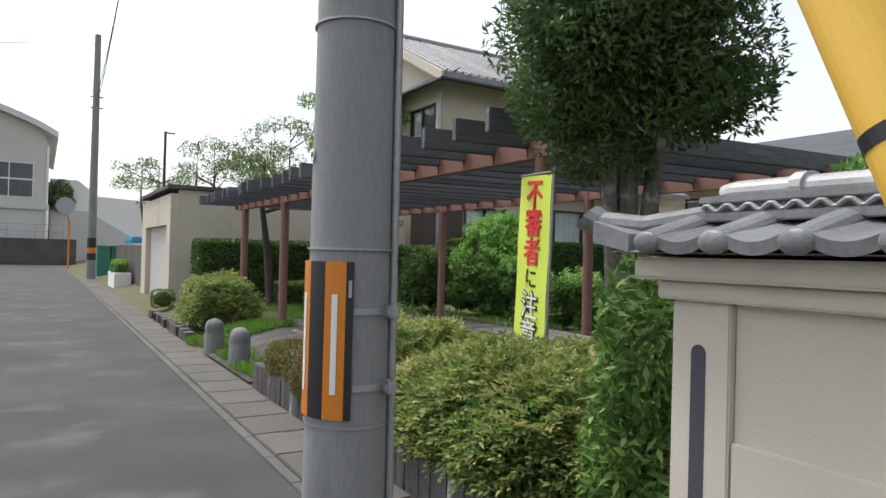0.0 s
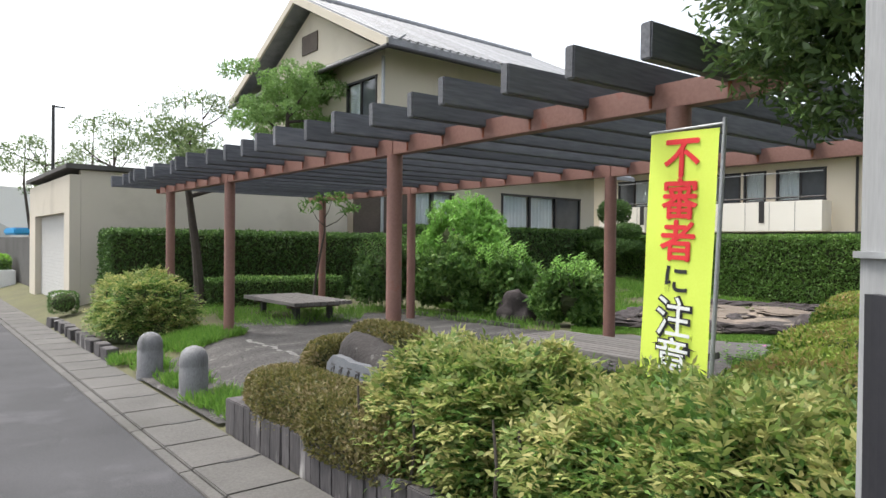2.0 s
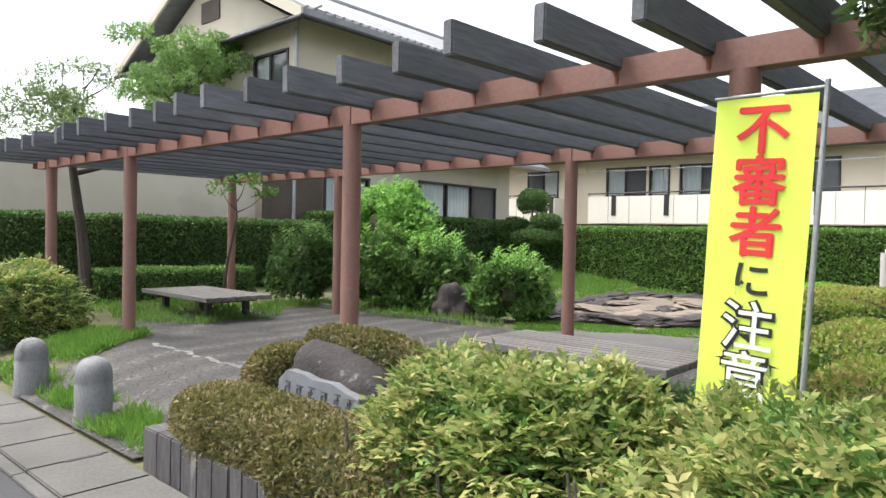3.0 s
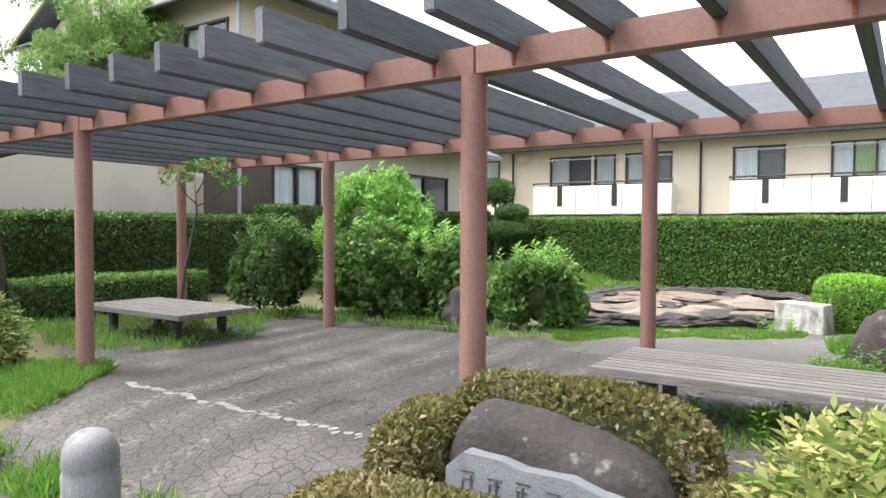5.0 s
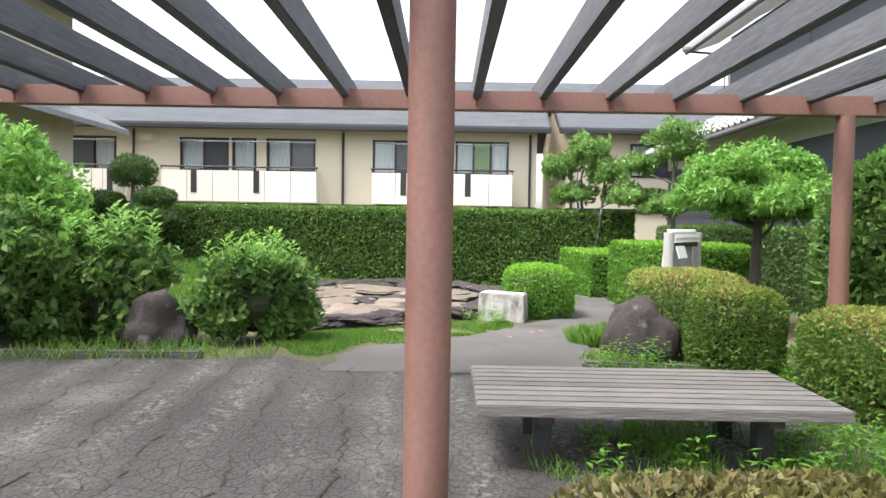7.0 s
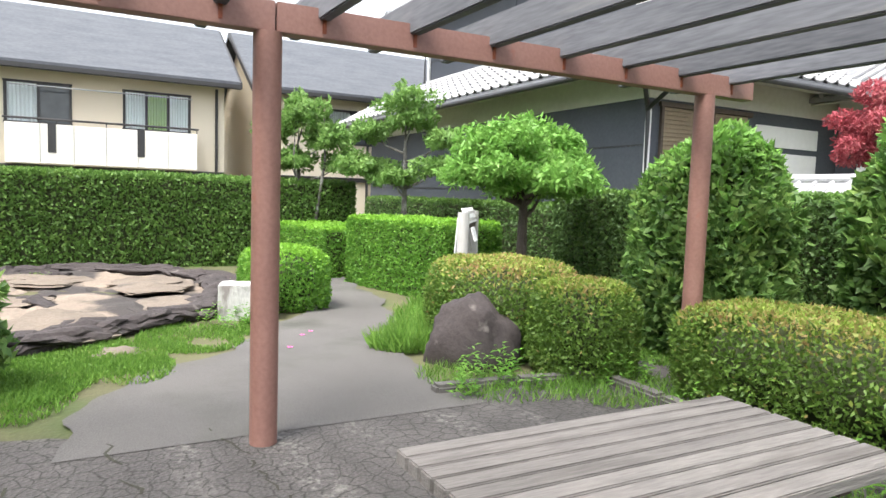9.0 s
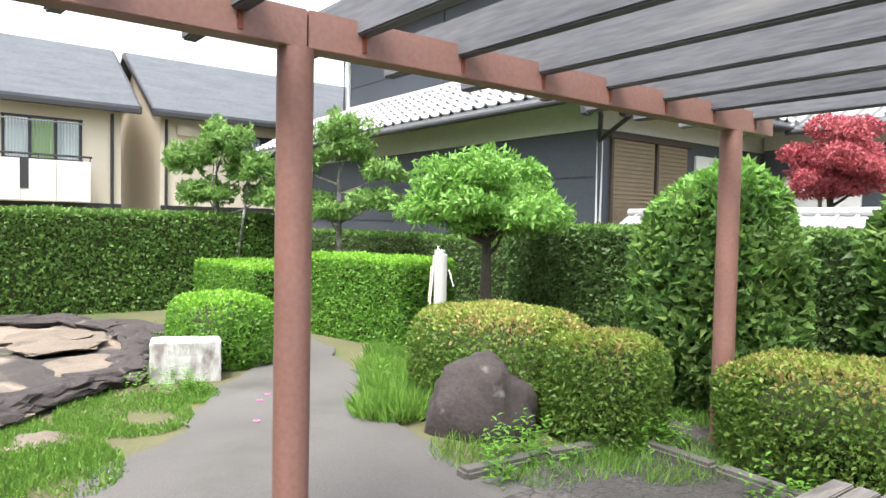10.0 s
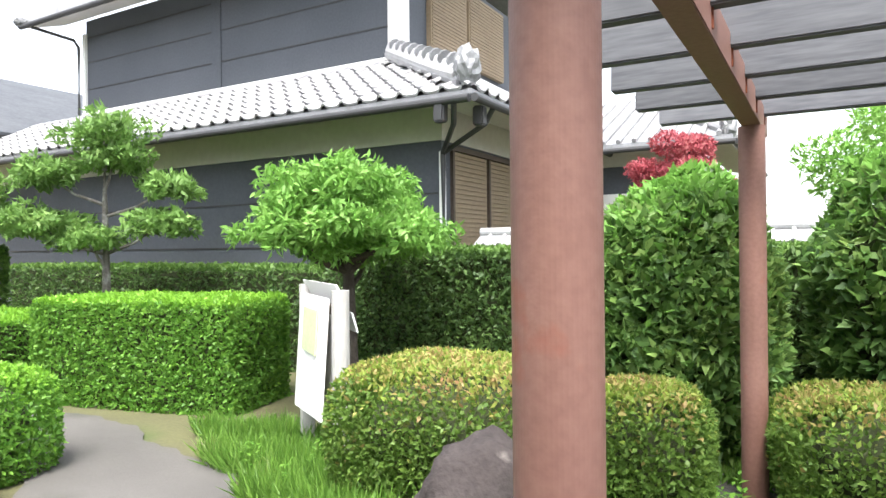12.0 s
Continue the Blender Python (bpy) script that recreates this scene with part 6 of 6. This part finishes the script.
# ---- the far end of the lane ----
structure("stone_wall", bmx(box, (-40, 60, 0), (2.4, 60.6, 2.0), 0.05), M_DARKSTONE, "dark stained stone retaining wall across the lane's end", "wall")
gym = thing("school_hall", "pale hall with a curved silver roof", "hall")
part("wall", wall_with_holes(bmesh.new(), "y", 64, 0.4, -26, 0.4, 0, 9.6, [(-9.0, -0.7, 5.4, 8.1)]), M_GYM, gym)
part("side_wall", bmx(box, (0.0, 64.404, 0), (0.4, 90, 9.6)), M_GYM, gym)
arch = [(-26.6 + 27.6 * k / 24, 63.2, 10.4 + 4.6 * math.sin(math.pi * (0.04 + 0.92 * k / 24)) ** 0.6 - 0.9) for k in range(25)]
part("roof", bmx(prism, arch + [(x, y, z - 0.5) for x, y, z in arch[::-1]], (0, 28, 0)), M_METALROOF, gym)
part("gable", bmx(prism, [(x, 64.0, z - 0.55) for x, y, z in arch[1:-1]] + [(0.4, 64.0, 9.6), (-26, 64.0, 9.6)], (0, 0.3, 0)), M_GYM, gym)
window(gym, "y", 64, -9.0, -0.7, 5.4, 8.1, -1, ("dark", "dark", "dark", "dark", "dark"), M_WHITEWALL)
part("sill_band", bmx(box, (-26, 63.8, 4.4), (0.5, 63.996, 4.8)), M_GYM, gym)
part("window_transom", bmx(box, (-9.0, 63.95, 6.75), (-0.7, 63.99, 6.87)), M_WHITEWALL, gym)
part("downpipe", bmx(rod, (0.3, 63.9, 2), (0.3, 63.9, 9.6), 0.09), M_WHITEWALL, gym)
annex = thing("white_annexe", "white flat-sided annexe with a sloping parapet", "building")
part("wall", bmx(prism, [(0.5, 66, 0), (14, 66, 0), (14, 66, 5.4), (4.2, 66, 5.9), (2.6, 66, 7.2), (0.5, 66, 7.2)], (0, 6, 0)), M_WHITEWALL, annex)
part("stair_shadow_wall", bmx(prism, [(0.6, 65.7, 0), (7.0, 65.7, 0), (7.0, 65.7, 2.4), (3.4, 65.7, 4.5), (0.6, 65.7, 4.6)], (0, 0.25, 0)), M_GYM, annex)
rail = thing("lane_end_rail", "thin grey railing on the stone wall", "railing")
for k in range(18):
    part("rail_post", bmx(rod, (-30 + k * 1.85, 60.3, 2.0), (-30 + k * 1.85, 60.3, 3.1), 0.03, None, 6), M_STEEL, rail)
for z in (2.6, 3.1):
    part("rail_bar", bmx(rod, (-30, 60.3, z), (1.5, 60.3, z), 0.025, None, 6), M_STEEL, rail)
fp = thing("utility_pole", "slim far utility pole with black and yellow band", "utility pole")
part("shaft", bmx(rod, (2.0, 34.4, 0), (2.0, 34.4, 11.2), 0.19, 0.13, 20), M_POLE, fp)
part("warning_band", bmx(rod, (2.0, 34.4, 0.9), (2.0, 34.4, 1.9), 0.194, 0.19, 20), M_RUBBER, fp)
part("orange_band", bmx(rod, (2.0, 34.4, 1.2), (2.0, 34.4, 1.45), 0.197, 0.196, 20), M_ORANGE, fp)
for z in (7.8, 8.3):
    part("bracket", bmx(box, (1.75, 34.3, z), (2.3, 34.36, z + 0.06)), M_STEEL, fp)
thin = thing("service_pole", "thin dark service pole behind the garage", "pole")
part("shaft", bmx(rod, (4.0, 27.5, 0), (4.0, 27.5, 6.0), 0.06, 0.05), M_IRON, thin)
part("lamp_arm", bmx(rod, (4.0, 27.5, 5.95), (4.35, 27.5, 5.95), 0.03), M_IRON, thin)
mirror = thing("traffic_mirror", "round convex mirror on an orange pole", "traffic mirror")
part("pole", bmx(rod, (1.55, 50, 0), (1.55, 50, 3.2), 0.06), M_ORANGE, mirror)
bm = bmesh.new()
bmesh.ops.create_cone(bm, cap_ends=True, segments=24, radius1=0.55, radius2=0.55, depth=0.08, matrix=Matrix.Translation((1.3, 49.8, 4.1)) @ Matrix.Rotation(radians(90), 4, "X"))
part("mirror_face", bm, M_STEEL, mirror)
part("arm", bmx(rod, (1.55, 50, 3.1), (1.35, 49.9, 3.9), 0.04), M_ORANGE, mirror)
for k, x in enumerate((2.35, 2.95)):
    bin_ = thing("green_bin", "green metal refuse cage by the lane", "bin", "refuse cages")
    part("body", bmx(box, (x, 36.0 + k * 0.3, 0.1), (x + 0.55, 37.2, 1.5), 0.03), M_GREENMETAL, bin_)
    part("lid", bmx(box, (x - 0.03, 35.95 + k * 0.3, 1.504), (x + 0.58, 37.25, 1.56), 0.02), M_GREENMETAL, bin_)
fence = thing("low_block_wall", "grey block wall with planter beyond the garage", "wall")
part("wall", bmx(box, (2.9, 24.0, 0), (3.1, 33.0, 1.6)), M_CONC, fence)
part("planter", bmx(box, (2.25, 26.0, 0), (2.8, 28.5, 0.6), 0.02), M_WHITEWALL, fence)
part("cover", bmx(box, (3.2, 30.0, 1.7), (4.2, 33.0, 1.95), 0.05), M_CAP, fence)
mound("potted_shrub", (2.45, 16.4, 0.35), (0.25, 0.25, 0.22), 1500, L_DARKHEDGE, L_SHRUB, 0.04, "small round shrub by the garage corner")
mound("planter_shrub", (2.5, 27.2, 0.75), (0.25, 1.0, 0.3), 2500, L_SHRUB, L_LIME, 0.08, "green shrub growing in the white planter")
cables = thing("overhead_cables", "thin dark overhead service cables", "cables")
for a, b, sag in (((2.0, 34.3, 7.9), (1.0, 3.0, 9.0), 0.9), ((2.0, 34.3, 8.3), (1.1, 3.0, 9.2), 0.8), ((2.0, 34.3, 10.8), (-25, 45, 11.5), 0.8)):
    a, b = Vector(a), Vector(b)
    pts = [a + (b - a) * (k / 16) - Vector((0, 0, sag * 4 * (k / 16) * (1 - k / 16))) for k in range(17)]
    part("cable", bmx(limb, pts, 0.014, 0.014, 6), M_IRON, cables)
for k in range(10):
    shared("edging_stone", stone_meshes[k % 4], pose(2.13, 11.2 + 0.45 * k, -0.08, 0, r.uniform(-4, 4), r.uniform(-8, 8)) @ Matrix.Diagonal((1, 2.4, 0.9, 1)), bed_wall)

# long weathered cracks along the drip rows
bm = bmesh.new()
rc = random.Random(17)
for k in range(14):
    y0 = 5.6 + 0.5 * k
    prev, x, off = None, 3.75, 0.0
    while x < 7.2:
        off = 0.85 * off + rc.uniform(-0.04, 0.04)
        y = y0 + 0.09 * (x - 3.75) + off
        w = rc.uniform(0.002, 0.009)
        z = float(gz(x, y)) + 0.009
        pair = (bm.verts.new((x, y - w, z)), bm.verts.new((x, y + w, z)))
        if prev and rc.random() > 0.35 and 7.0 < y < 12.2:
            bm.faces.new((prev[0], pair[0], pair[1], prev[1]))
        prev = pair
        x += rc.uniform(0.04, 0.09)
bmesh.ops.delete(bm, geom=[v for v in bm.verts if not v.link_faces], context="VERTS")
tagged(part("pavement_crack", bm, surface("crack_dirt", (0.02, 0.018, 0.014), (0.04, 0.042, 0.024), 0.95)), "dark long cracks running across the plaza asphalt", "crack", kind="stuff")
